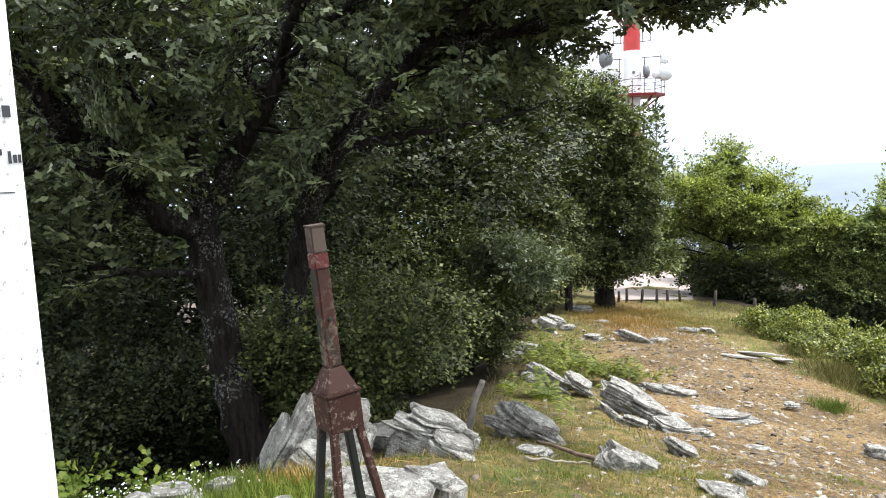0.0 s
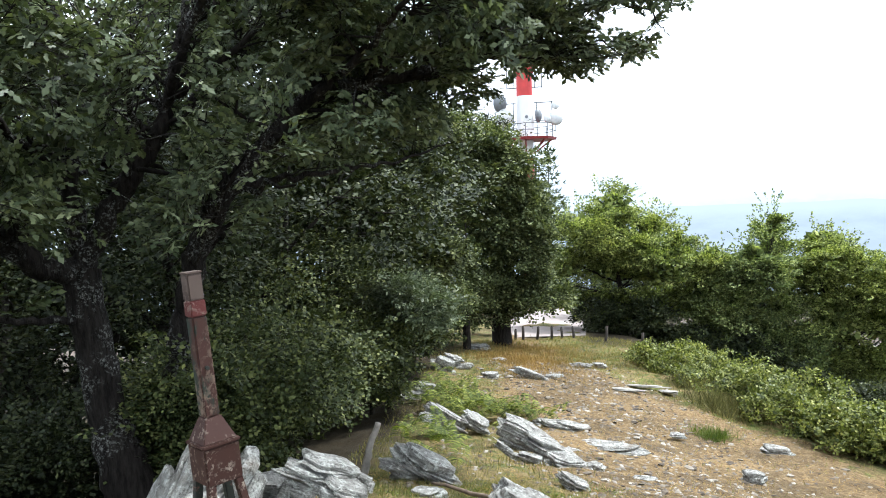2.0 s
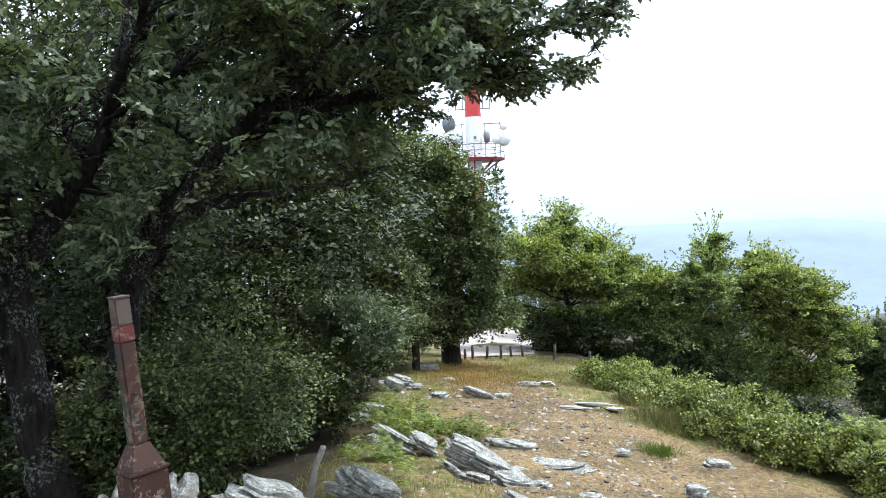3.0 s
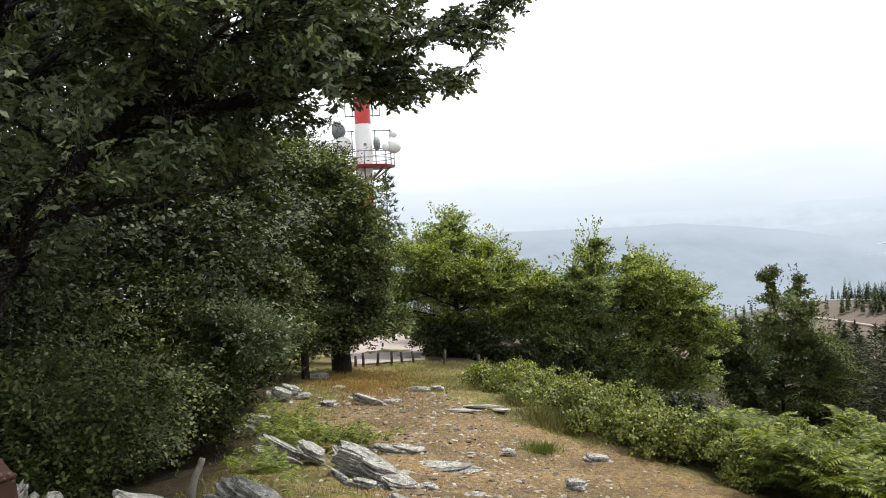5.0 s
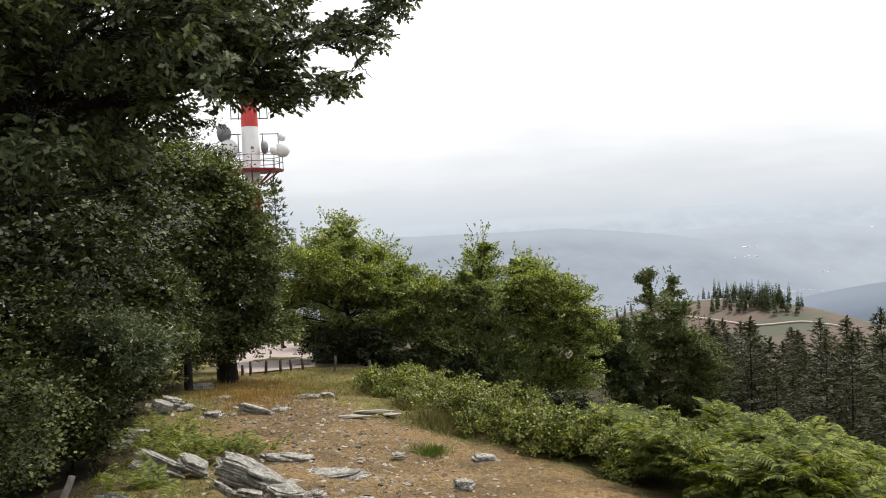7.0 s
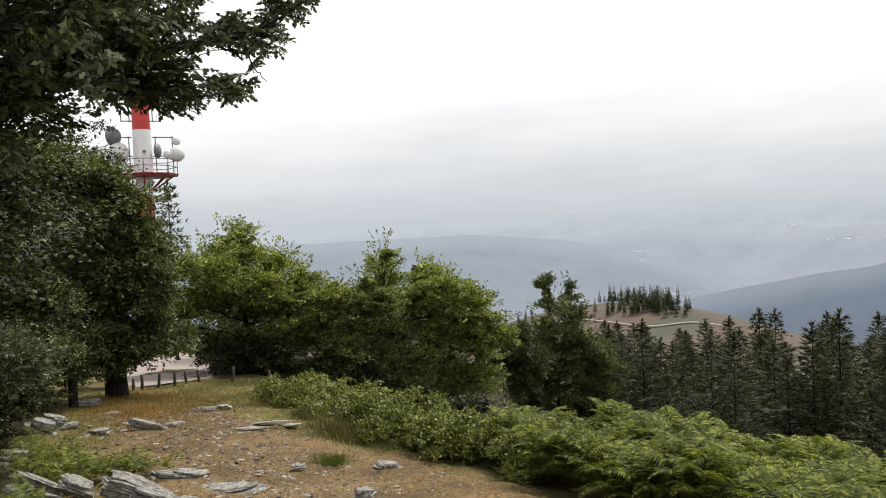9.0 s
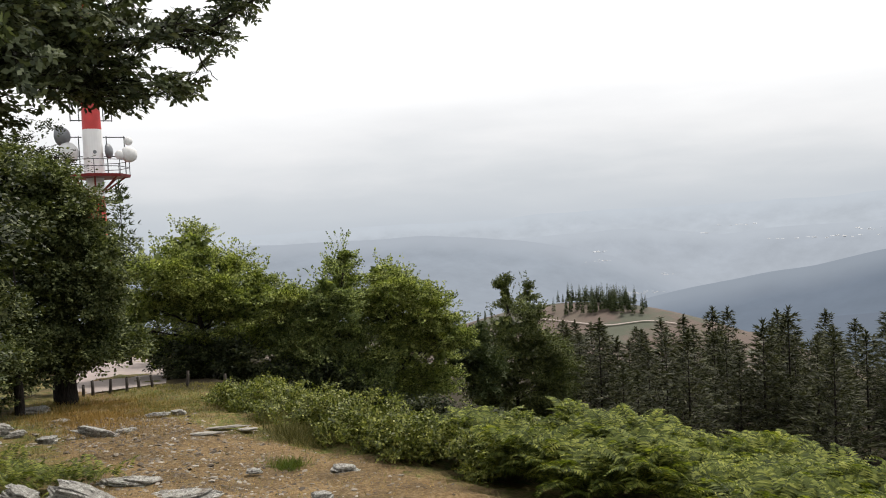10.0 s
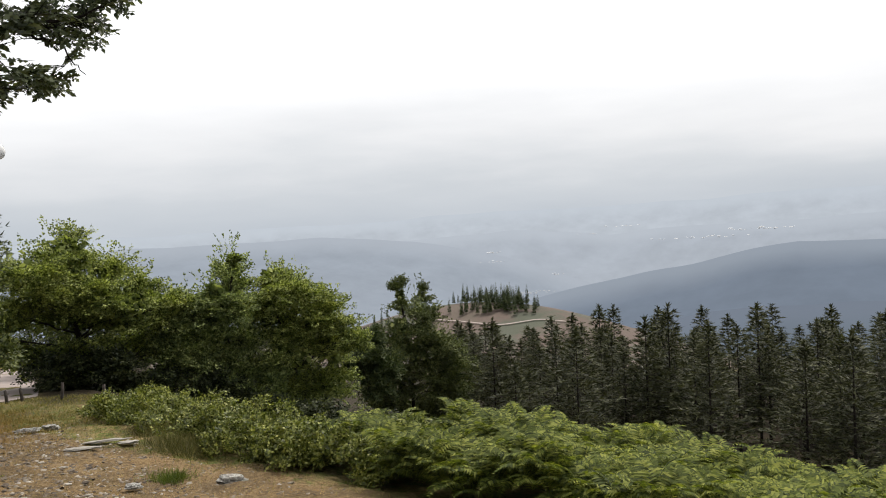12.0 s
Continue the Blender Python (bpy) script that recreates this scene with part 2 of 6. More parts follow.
_tone = ramp(_nt, _r, (0.0, (0.050, 0.036, 0.024)), (0.5, (0.132, 0.105, 0.076)), (0.82, (0.235, 0.205, 0.165)), (1.0, (0.360, 0.335, 0.285)))
_nt.links.new(mix(_nt, 1.0, _tone, ramp(_nt, noise_node(_nt, 7, 5, 0.6), (0.3, (0.7, 0.7, 0.7)), (0.7, (1.15, 1.15, 1.15))), "MULTIPLY"), _b.inputs["Base Color"])
_b.inputs["Roughness"].default_value = 0.9
PALE_STONE = plain_material("pale_slab_stone", (0.255, 0.238, 0.208), 0.9, 0, 0.3, 5.0, 0.5)


def ground_material():
    """Trodden brown earth where 'soil' is high, thin yellow-green turf elsewhere, forest litter under the trees by its
    own mask, their shade painted into its near-black brown.
    """
    m, nt, b, out = material("hilltop_ground")
    soil_at, lit_at, rust_at = (nt.nodes.new("ShaderNodeAttribute") for _ in range(3))
    soil_at.attribute_name, lit_at.attribute_name, rust_at.attribute_name = "soil", "shaded_litter", "clearing"
    fine = noise_node(nt, 9, 9, 0.78)
    broad = noise_node(nt, 0.55, 5, 0.6)
    soil = ramp(nt, fine, (0.30, (0.040, 0.026, 0.016)), (0.46, (0.144, 0.099, 0.050)), (0.60, (0.232, 0.174, 0.098)), (0.75, (0.350, 0.285, 0.212)))
    straw = ramp(nt, fine, (0.30, (0.055, 0.046, 0.022)), (0.48, (0.150, 0.118, 0.054)), (0.72, (0.310, 0.245, 0.125)))
    weed = ramp(nt, fine, (0.30, (0.030, 0.044, 0.012)), (0.48, (0.080, 0.105, 0.026)), (0.72, (0.165, 0.180, 0.055)))
    turf = mix(nt, ramp(nt, noise_node(nt, 2.3, 6, 0.7), (0.46, (0, 0, 0)), (0.60, (1, 1, 1))), straw, weed)
    shaded_litter = ramp(nt, fine, (0.3, (0.013, 0.010, 0.006)), (0.7, (0.042, 0.032, 0.017)))
    uneven = math_node(nt, "SUBTRACT", math_node(nt, "MULTIPLY", noise_node(nt, 1.6, 6, 0.75), 2.4), 1.25)
    wobble = math_node(nt, "ADD", soil_at.outputs["Fac"], uneven)
    f = ramp(nt, wobble, (0.38, (0, 0, 0)), (0.62, (1, 1, 1)))
    col = mix(nt, f, turf, soil)
    col = mix(nt, 1.0, col, ramp(nt, broad, (0.32, (0.50, 0.50, 0.50)), (0.66, (1.22, 1.16, 1.08))), "MULTIPLY")
    col = mix(nt, lit_at.outputs["Fac"], col, shaded_litter)
    slope = ramp(nt, noise_node(nt, 0.02, 6, 0.65), (0.38, (0.074, 0.079, 0.059)), (0.50, (0.106, 0.080, 0.068)), (0.66, (0.098, 0.084, 0.066)))
    col = mix(nt, rust_at.outputs["Fac"], col, slope)
    nt.links.new(col, b.inputs["Base Color"])
    b.inputs["Roughness"].default_value = 0.95
    b.inputs["Specular IOR Level"].default_value = 0.15
    bump(nt, b, fine, 1.0, 0.06)
    return m


GROUND = ground_material()


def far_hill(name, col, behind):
    """Distance seen through kilometres of mist: a plain backdrop with a glow of its own, the mist painted into its
    colour, its crest dissolving in what lies behind.
    """
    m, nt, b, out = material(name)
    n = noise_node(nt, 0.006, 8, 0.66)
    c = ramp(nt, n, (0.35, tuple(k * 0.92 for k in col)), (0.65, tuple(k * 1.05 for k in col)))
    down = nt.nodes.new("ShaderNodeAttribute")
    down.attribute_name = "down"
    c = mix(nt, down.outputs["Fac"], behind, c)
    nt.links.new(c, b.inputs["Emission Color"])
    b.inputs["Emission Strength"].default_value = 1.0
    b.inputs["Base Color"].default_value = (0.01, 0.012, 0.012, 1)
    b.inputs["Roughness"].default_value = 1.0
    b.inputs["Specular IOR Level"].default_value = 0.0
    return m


# ---- mesh helpers ----
def np_mesh(name, V, F, mat=None, smooth=False):
    """One mesh from an (n,3) array and an (m,k) array of faces."""
    V, F = np.asarray(V, np.float32), np.asarray(F, np.int32)
    me = bpy.data.meshes.new(name)
    me.vertices.add(len(V))
    me.vertices.foreach_set("co", V.ravel())
    me.loops.add(F.size)
    me.loops.foreach_set("vertex_index", F.ravel())
    me.polygons.add(len(F))
    me.polygons.foreach_set("loop_start", np.arange(0, F.size, F.shape[1], dtype=np.int32))
    me.update(calc_edges=True)
    if smooth:
        me.polygons.foreach_set("use_smooth", np.ones(len(F), bool))
    if mat:
        me.materials.append(mat)
    return me


def put(name, me, parent=None, label="", m=None):
    ob = new(name, me)
    if parent:
        ob.parent = parent
    if m is not None:
        ob.matrix_basis = m
    return tagged(ob, label) if label else ob


def part(name, bm, mat, parent, label="", smooth=False):
    me = bpy.data.meshes.new(name)
    if smooth:
        for f_ in bm.faces:
            f_.smooth = True
    bm.to_mesh(me)
    bm.free()
    me.materials.append(mat)
    return put(name, me, parent, label)


def thing(name, m, label, category, group=""):
    ob = new(name)
    ob.matrix_basis = m
    ob.empty_display_size = 0.2
    return tagged(ob, label, category, group)


def tube_arrays(points, radii, sides=7):
    """A tapered tube along points; returns verts and quads."""
    P = np.asarray(points, float)
    n = len(P)
    T = np.gradient(P, axis=0)
    T /= np.linalg.norm(T, axis=1)[:, None] + 1e-9
    ref = np.array([0.31, 0.17, 0.93]) if abs(T[:, 2]).mean() < 0.8 else np.array([0.95, 0.2, 0.1])
    A = np.cross(T, ref)
    A /= np.linalg.norm(A, axis=1)[:, None] + 1e-9
    B = np.cross(T, A)
    a = np.linspace(0, 2 * np.pi, sides, endpoint=False)
    R = np.asarray(radii, float)[:, None, None]
    V = P[:, None, :] + R * (np.cos(a)[None, :, None] * A[:, None, :] + np.sin(a)[None, :, None] * B[:, None, :])
    i, j = np.meshgrid(np.arange(n - 1), np.arange(sides), indexing="ij")
    k = (j + 1) % sides
    F = np.stack([i * sides + j, i * sides + k, (i + 1) * sides + k, (i + 1) * sides + j], -1).reshape(-1, 4)
    return V.reshape(-1, 3), F


def join_arrays(pairs):
    Vs, Fs, o = [], [], 0
    for V, F in pairs:
        Vs.append(V)
        Fs.append(F + o)
        o += len(V)
    return np.concatenate(Vs), np.concatenate(Fs)


def bent(a, b, rng, n=7, sag=0.12):
    """A crooked line from a to b."""
    a, b = np.asarray(a, float), np.asarray(b, float)
    s = np.linspace(0, 1, n)[:, None]
    L = np.linalg.norm(b - a)
    w = rng.normal(0, sag * L * 0.35, (n, 3)) * np.sin(np.pi * s)
    return a + (b - a) * s + w


def basis(rng, n, up, spread):
    """n random frames whose normals lie about 'up' and whose long axes are random."""
    N = np.asarray(up, float) + rng.normal(0, spread, (n, 3))
    N /= np.linalg.norm(N, axis=1)[:, None] + 1e-9
    D = rng.normal(0, 1, (n, 3))
    D -= (D * N).sum(1)[:, None] * N
    D /= np.linalg.norm(D, axis=1)[:, None] + 1e-9
    return D, np.cross(N, D), N


def stamp(template, faces, C, D, S, N, size):
    """Copies of a small flat template (x along D, y along S, z along N) at the places C."""
    size = np.asarray(size, float).reshape(-1, 1, 1)
    t = np.asarray(template, float)
    V = C[:, None, :] + size * (t[None, :, 0:1] * D[:, None, :] + t[None, :, 1:2] * S[:, None, :] + t[None, :, 2:3] * N[:, None, :])
    k = len(t)
    F = np.asarray(faces)[None] + (np.arange(len(C)) * k)[:, None, None]
    return V.reshape(-1, 3), F.reshape(-1, len(faces[0]))


# leaf outlines, base at 0, tip at 1
LOBED = [(0, 0, 0), (.32, .18, .03), (.44, .045, .03), (.68, .20, .02), (1, .0, -.08), (.68, -.20, .02), (.44, -.045, .03), (.32, -.18, .03)]
LOBED_F = [tuple(range(8))]
OVAL = [(0, 0, 0), (.35, .26, .03), (.75, .2, .02), (1, 0, -.06), (.75, -.2, .02), (.35, -.26, .03)]
OVAL_F = [tuple(range(6))]
KITE = [(0, 0, 0), (.5, .27, .03), (1, 0, -.04), (.5, -.27, .03)]
KITE_F = [(0, 1, 2, 3)]
BROAD = [(0, 0, 0), (.5, .37, .03), (1, 0, -.04), (.5, -.37, .03)]
BLADE = [(0, .04, 0), (0, -.04, 0), (.55, -.025, .02), (1, 0, .0)]
BLADE_F = [(0, 1, 2, 3)]


# ---- ground ----
HR = (0, 2.5, 4, 6, 8.7, 13.5, 17, 21, 26, 34, 43, 55, 75, 100, 160, 260, 420, 800, 1500, 4600)
HZ = (0, 0, -.3, -1.0, -1.75, -3.0, -3.4, -3.68, -4.12, -4.95, -5.9, -7.2, -8.6, -12, -22, -42, -75, -190, -330, -420)
EDGE_Y = (4.6, 4.9, 5.5, 6.2, 7, 8.7, 12, 18, 28, 38, 60)
EDGE_X = (-9, -4.5, -2.4, -1.6, -.8, .15, .8, 1.8, 4.0, 5.4, 7)


def smoothstep(a, b, x):
    t = np.clip((x - a) / (b - a), 0, 1)
    return t * t * (3 - 2 * t)


def ground(x, y):
    """Height of the ground: a ridge that drops ahead, falling off to the wood on one side and the bracken slope on the other."""
    x, y = np.asarray(x, float), np.asarray(y, float)
    r, az = np.hypot(x, y), np.degrees(np.arctan2(x, y))
    z = np.interp(r, HR, HZ)
    z = z - 0.03 * np.clip(az - 12, -10, 36) * np.minimum(r / 13, 1.6) * smoothstep(2, 6, r)
    e = np.minimum(np.interp(y, EDGE_Y, EDGE_X) - x, (y - 4.6) * 0.9)
    e = np.where(y > 4.6, np.maximum(e, 0), 0)
    z = z - 0.10 * np.minimum(e, 3) - 0.45 * np.clip(e - 3, 0, 16)
    ef = np.maximum(0, x - np.interp(y, (5, 13, 18, 40, 60), (17, 17, 14, 15, 26)))
    z = z - 0.45 * np.minimum(ef, 20) * np.minimum(1, ef / 4)
    # the cleared knoll across the hollow
    along, out = (x - 468) * 0.65 - (y - 399) * 0.76, (x - 468) * 0.76 + (y - 399) * 0.65
    z = z + 73 * np.exp(-(along ** 2 / 200 ** 2 + out ** 2 / 120 ** 2))
    return z


def gz(x, y):
    return float(ground(x, y))


def relief(x, y):
    """Small unevenness of the near ground."""
    n = 0
    for s, a in ((0.55, .10), (1.7, .05), (4.3, .022)):
        n = n + a * (np.sin(x * s * 1.3 + 2.1 * np.sin(y * s * .9 + s)) * np.cos(y * s * 1.1 + 1.7 * np.sin(x * s * .7)))
    return n * smoothstep(2.2, 5, np.hypot(x, y))


def soil_share(x, y):
    """1 on the trodden way, 0 on turf."""
    c = np.interp(y, (-20, 0, 3, 6, 9, 12, 16, 20, 26, 34, 45), (0, 2.0, 3.2, 4.4, 6.2, 7.2, 7.3, 6.9, 7.0, 8.6, 11))
    w = np.interp(y, (0, 3, 6, 9, 12, 16, 20, 26, 34, 45), (0.9, 1.1, 2.0, 3.6, 4.6, 4.0, 2.8, 1.4, 0.9, 0.8))
    return 1 - smoothstep(0.65, 1.25, np.abs(x - c) / w)


radii = np.concatenate([[0.001], np.arange(0.35, 30, 0.13), 30 * 1.035 ** np.arange(0, 148)])
radii = radii[radii < 4700]
angs = np.concatenate([np.radians(np.arange(-45, 85, 0.6)), np.radians(np.arange(85, 315, 5))])
RR, AA = np.meshgrid(radii, angs, indexing="ij")
GX, GY = RR * np.sin(AA), RR * np.cos(AA)
GZ = ground(GX, GY) + np.where(RR < 60, relief(GX, GY), 0)
na = len(angs)
ii, jj = np.meshgrid(np.arange(len(radii) - 1), np.arange(na), indexing="ij")
kk = (jj + 1) % na
GF = np.stack([ii * na + jj, (ii + 1) * na + jj, (ii + 1) * na + kk, ii * na + kk], -1).reshape(-1, 4)
ground_me = np_mesh("ground", np.stack([GX, GY, GZ], -1).reshape(-1, 3), GF, GROUND, True)
soil = soil_share(GX, GY)
edge_x = np.interp(GY, EDGE_Y, EDGE_X)
# ground under the trees, its dark brown also holding their shade
shaded_litter = np.where(GY > 4.6, smoothstep(-0.45, 0.45, np.minimum(edge_x - GX, (GY - 5.0) * 0.8)), 0)
shaded_litter = np.maximum(shaded_litter, smoothstep(33, 37, RR) * smoothstep(18.0, 19.6, np.degrees(AA)) * (1 - smoothstep(150, 200, RR)))
shaded_litter = np.maximum(shaded_litter, smoothstep(24, 29, RR) * smoothstep(30, 33, np.degrees(AA)) * (1 - smoothstep(150, 200, RR)))
clearing = smoothstep(170, 240, RR)
for nm, val in (("soil", soil), ("shaded_litter", shaded_litter), ("clearing", clearing)):
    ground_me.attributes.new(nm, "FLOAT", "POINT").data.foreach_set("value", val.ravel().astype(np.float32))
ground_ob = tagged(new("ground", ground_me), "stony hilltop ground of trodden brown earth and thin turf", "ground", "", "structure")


# ---- distance ----
def ridge(name, radius, depth, crest, mat, label, lo=-25, hi=110, drop=260, seed=1):
    """A far hill: a crest line of given elevations and a slope that comes down towards the viewer."""
    rng = np.random.default_rng(seed)
    az = np.arange(lo, hi, 0.35)
    el = np.interp(az, [c[0] for c in crest], [c[1] for c in crest])
    for k in range(5):
        el = el + rng.uniform(0.05, 0.11) / (1 + k) * np.sin(np.radians(az) * (11 + 17 * k) + rng.uniform(0, 6))
    s = np.array((0, 0.02, 0.05, 0.1, 0.2, 0.35, 0.55, 0.8, 1.0))
    Z0 = radius * np.tan(np.radians(el))
    Rg = radius - depth * s[:, None] + np.zeros(len(az))[None]
    Zg = Z0[None] - drop * s[:, None] ** 0.8 + 12 * np.sin(az[None] * 0.9 + s[:, None] * 7) * s[:, None]
    X, Y = Rg * np.sin(np.radians(az))[None], Rg * np.cos(np.radians(az))[None]
    n = len(az)
    i, j = np.meshgrid(np.arange(8), np.arange(n - 1), indexing="ij")
    F = np.stack([i * n + j, (i + 1) * n + j, (i + 1) * n + j + 1, i * n + j + 1], -1).reshape(-1, 4)
    me = np_mesh(name, np.stack([X, Y, Zg], -1).reshape(-1, 3), F, mat, True)
    # how far the painted mist has thinned below the crest
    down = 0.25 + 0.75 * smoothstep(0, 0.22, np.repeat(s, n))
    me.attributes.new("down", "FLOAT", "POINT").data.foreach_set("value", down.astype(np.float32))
    return tagged(new(name, me), label, "hill", "", "structure")


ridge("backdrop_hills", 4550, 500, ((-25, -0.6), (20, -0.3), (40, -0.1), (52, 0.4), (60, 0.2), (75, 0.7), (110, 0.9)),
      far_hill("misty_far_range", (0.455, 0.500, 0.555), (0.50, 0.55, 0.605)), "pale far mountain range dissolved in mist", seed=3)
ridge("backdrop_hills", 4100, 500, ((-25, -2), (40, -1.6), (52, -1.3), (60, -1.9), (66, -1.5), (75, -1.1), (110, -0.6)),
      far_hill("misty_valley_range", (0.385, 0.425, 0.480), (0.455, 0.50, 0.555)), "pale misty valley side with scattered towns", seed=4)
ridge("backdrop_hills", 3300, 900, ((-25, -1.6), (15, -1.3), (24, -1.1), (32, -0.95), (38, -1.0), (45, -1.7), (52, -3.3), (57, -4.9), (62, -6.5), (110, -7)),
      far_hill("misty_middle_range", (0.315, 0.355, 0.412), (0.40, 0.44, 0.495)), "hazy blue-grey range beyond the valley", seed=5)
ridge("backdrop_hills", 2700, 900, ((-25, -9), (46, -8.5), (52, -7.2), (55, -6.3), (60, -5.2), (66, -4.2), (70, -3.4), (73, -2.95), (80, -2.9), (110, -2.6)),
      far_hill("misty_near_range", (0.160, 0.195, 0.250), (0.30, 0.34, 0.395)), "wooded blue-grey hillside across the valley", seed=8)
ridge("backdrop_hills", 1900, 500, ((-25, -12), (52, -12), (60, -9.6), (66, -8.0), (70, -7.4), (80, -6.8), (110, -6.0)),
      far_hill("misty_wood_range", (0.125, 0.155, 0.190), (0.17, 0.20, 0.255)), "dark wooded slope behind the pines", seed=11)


def polar(az, r, z=None):
    x, y = r * math.sin(radians(az)), r * math.cos(radians(az))
    return x, y, gz(x, y) if z is None else z


# ---- trees ----
def limbs_to_mesh(name, lines, mat, parent, label=""):
    V, F = join_arrays([tube_arrays(p, r, s) for p, r, s in lines])
    return put(name, np_mesh(name, V, F, mat, True), parent, label)


def oak_near():
    """The big oak at the edge of the wood: crooked trunk, spreading limbs, flat sprays with rosettes of lobed leaves."""
    rng = np.random.default_rng(21)
    base = np.array((-2.22, 8.25, gz(-2.22, 8.25) - 0.1))

    def inside(p):
        """Within the crown's outline towards the sky and over the ridge."""
        a, h = math.degrees(math.atan2(p[0], p[1])), math.hypot(p[0], p[1])
        e = math.degrees(math.atan2(p[2] - 1.65, h))
        return h > 4.3 and e > np.interp(a, (-40, -14, -8, -3, 3, 9, 11.5, 13.2, 14.2, 16.2, 18, 21, 23), (-10, -8, -4, 0.5, 3.4, 4.6, 6.6, 7.6, 9.5, 9.6, 8.8, 8.4, 9.2)) and a < np.interp(e, (8, 9, 12, 16.5, 25), (22.6, 23.4, 26.0, 29.6, 36))

    tree = thing("oak_tree", pose(*base), "old spreading oak with lichened trunk and lobed leaves beside the rocks", "tree")
    lines = []
    fork = (-2.63, 8.14, 1.10)
    trunk = np.array([base, (-2.37, 8.21, -1.07), (-2.49, 8.18, -0.52), (-2.56, 8.16, 0.07), (-2.62, 8.14, 0.65), fork])
    s = np.linspace(0, 1, 18)
    tp = np.stack([np.interp(s, np.linspace(0, 1, 6), trunk[:, k]) for k in range(3)], 1)
    tp[1:-1] += rng.normal(0, 0.018, (16, 3))
    lines.append((tp, np.interp(s, (0, .10, .2, .45, 1), (0.42, 0.29, 0.25, 0.20, 0.185)) * (1 + rng.normal(0, 0.03, 18)), 14))
    left = [fork, (-2.93, 7.77, 1.14), (-3.17, 7.45, 1.58), (-3.38, 7.14, 2.02), (-3.5, 6.86, 2.23), (-3.58, 6.48, 2.64), (-3.7, 6.2, 3.2)]
    up = [fork, (-2.70, 8.17, 1.53), (-2.74, 8.26, 2.09), (-2.78, 8.35, 2.53), (-2.90, 8.52, 3.24), (-2.90, 8.52, 3.98), (-3.1, 8.4, 5.2), (-3.3, 8.2, 6.6)]
    mid = [fork, (-2.35, 8.06, 1.64), (-2.07, 8.04, 2.0), (-1.85, 8.09, 2.32), (-1.69, 8.13, 2.77), (-1.55, 8.15, 3.18), (-1.48, 8.27, 3.61), (-1.36, 8.49, 4.38), (-1.25, 8.8, 6.2)]
    right = [(-2.15, 9.0, gz(-2.15, 9.0) - 0.2), (-2.0, 8.9, -0.7), (-1.8, 8.72, 0.2), (-1.61, 8.65, 0.88), (-1.42, 8.48, 1.47), (-1.12, 8.43, 1.9), (-0.79, 8.46, 2.3), (-0.45, 8.59, 2.68), (-0.06, 8.8, 3.01),
             (0.55, 8.98, 3.16), (1.18, 9.12, 3.25), (2.0, 9.3, 3.5), (2.9, 9.5, 3.95), (3.9, 9.5, 4.25)]
    lateral = [(-1.12, 8.43, 1.9), (-0.62, 8.58, 2.01), (0.04, 8.8, 2.07), (0.72, 8.97, 2.14), (1.5, 9.6, 2.4)]
    great = [(left, 0.125), (up, 0.105), (mid, 0.105), (right, 0.150), (lateral, 0.045)]
    boughs_to_viewer = [
        ([(-3.2, 7.4, 1.75), (-3.1, 7.0, 2.4), (-2.9, 6.6, 2.75), (-2.5, 6.2, 3.0)], 0.05),
        ([(-1.70, 8.15, 2.75), (-1.2, 7.4, 3.6), (-0.6, 6.4, 4.4), (0.2, 5.6, 5.2)], 0.045),
        ([(-2.9, 8.5, 3.8), (-2.6, 6.9, 4.6), (-2.3, 5.8, 5.4), (-2.2, 4.9, 6.0)], 0.06),
        ([(-3.4, 7.1, 2.05), (-3.6, 6.7, 2.7), (-3.7, 6.0, 3.3)], 0.045),
        ([(-2.93, 7.77, 1.14), (-3.0, 7.3, 1.5), (-3.0, 6.6, 1.75), (-2.8, 6.1, 1.9)], 0.035),
        ([(-2.1, 8.05, 2.0), (-1.9, 7.5, 2.5), (-1.7, 6.8, 2.9), (-1.5, 6.2, 3.1)], 0.04),
        ([(-2.74, 8.26, 2.0), (-3.0, 7.2, 2.6), (-2.7, 6.2, 2.9), (-2.2, 5.4, 3.0)], 0.04),
    ]
    boughs_over_way_low = [
        ([(-1.50, 8.2, 3.5), (-0.8, 8.0, 4.4), (0.3, 8.0, 5.0), (1.6, 8.4, 5.3), (2.8, 8.9, 5.4)], 0.065),
        ([(2.0, 9.3, 3.5), (2.6, 9.3, 3.45), (3.3, 9.35, 3.5)], 0.028),
        ([(2.9, 9.5, 3.95), (3.5, 9.55, 3.75), (4.1, 9.7, 3.5)], 0.022),
        ([(2.9, 9.5, 3.95), (3.7, 9.3, 4.2), (4.45, 9.0, 4.4), (5.0, 8.8, 4.8)], 0.03),
        ([(2.8, 8.9, 5.4), (3.8, 8.8, 5.5), (5.1, 8.6, 5.8)], 0.03),
        ([(3.7, 9.3, 4.2), (4.2, 9.4, 4.1), (4.6, 9.5, 3.75)], 0.02),
        ([(0.45, 8.95, 3.14), (0.9, 8.2, 3.7), (1.5, 7.8, 4.2), (2.3, 7.8, 4.7)], 0.045),
        ([(1.18, 9.12, 3.25), (1.8, 9.2, 3.7), (2.4, 9.2, 4.0), (3.0, 9.3, 4.3)], 0.03),
    ]
    boughs_over_way_high = [
        ([(0.55, 8.98, 3.16), (1.3, 9.3, 3.9), (2.2, 9.5, 4.4), (3.2, 9.6, 4.8)], 0.035),
    ]
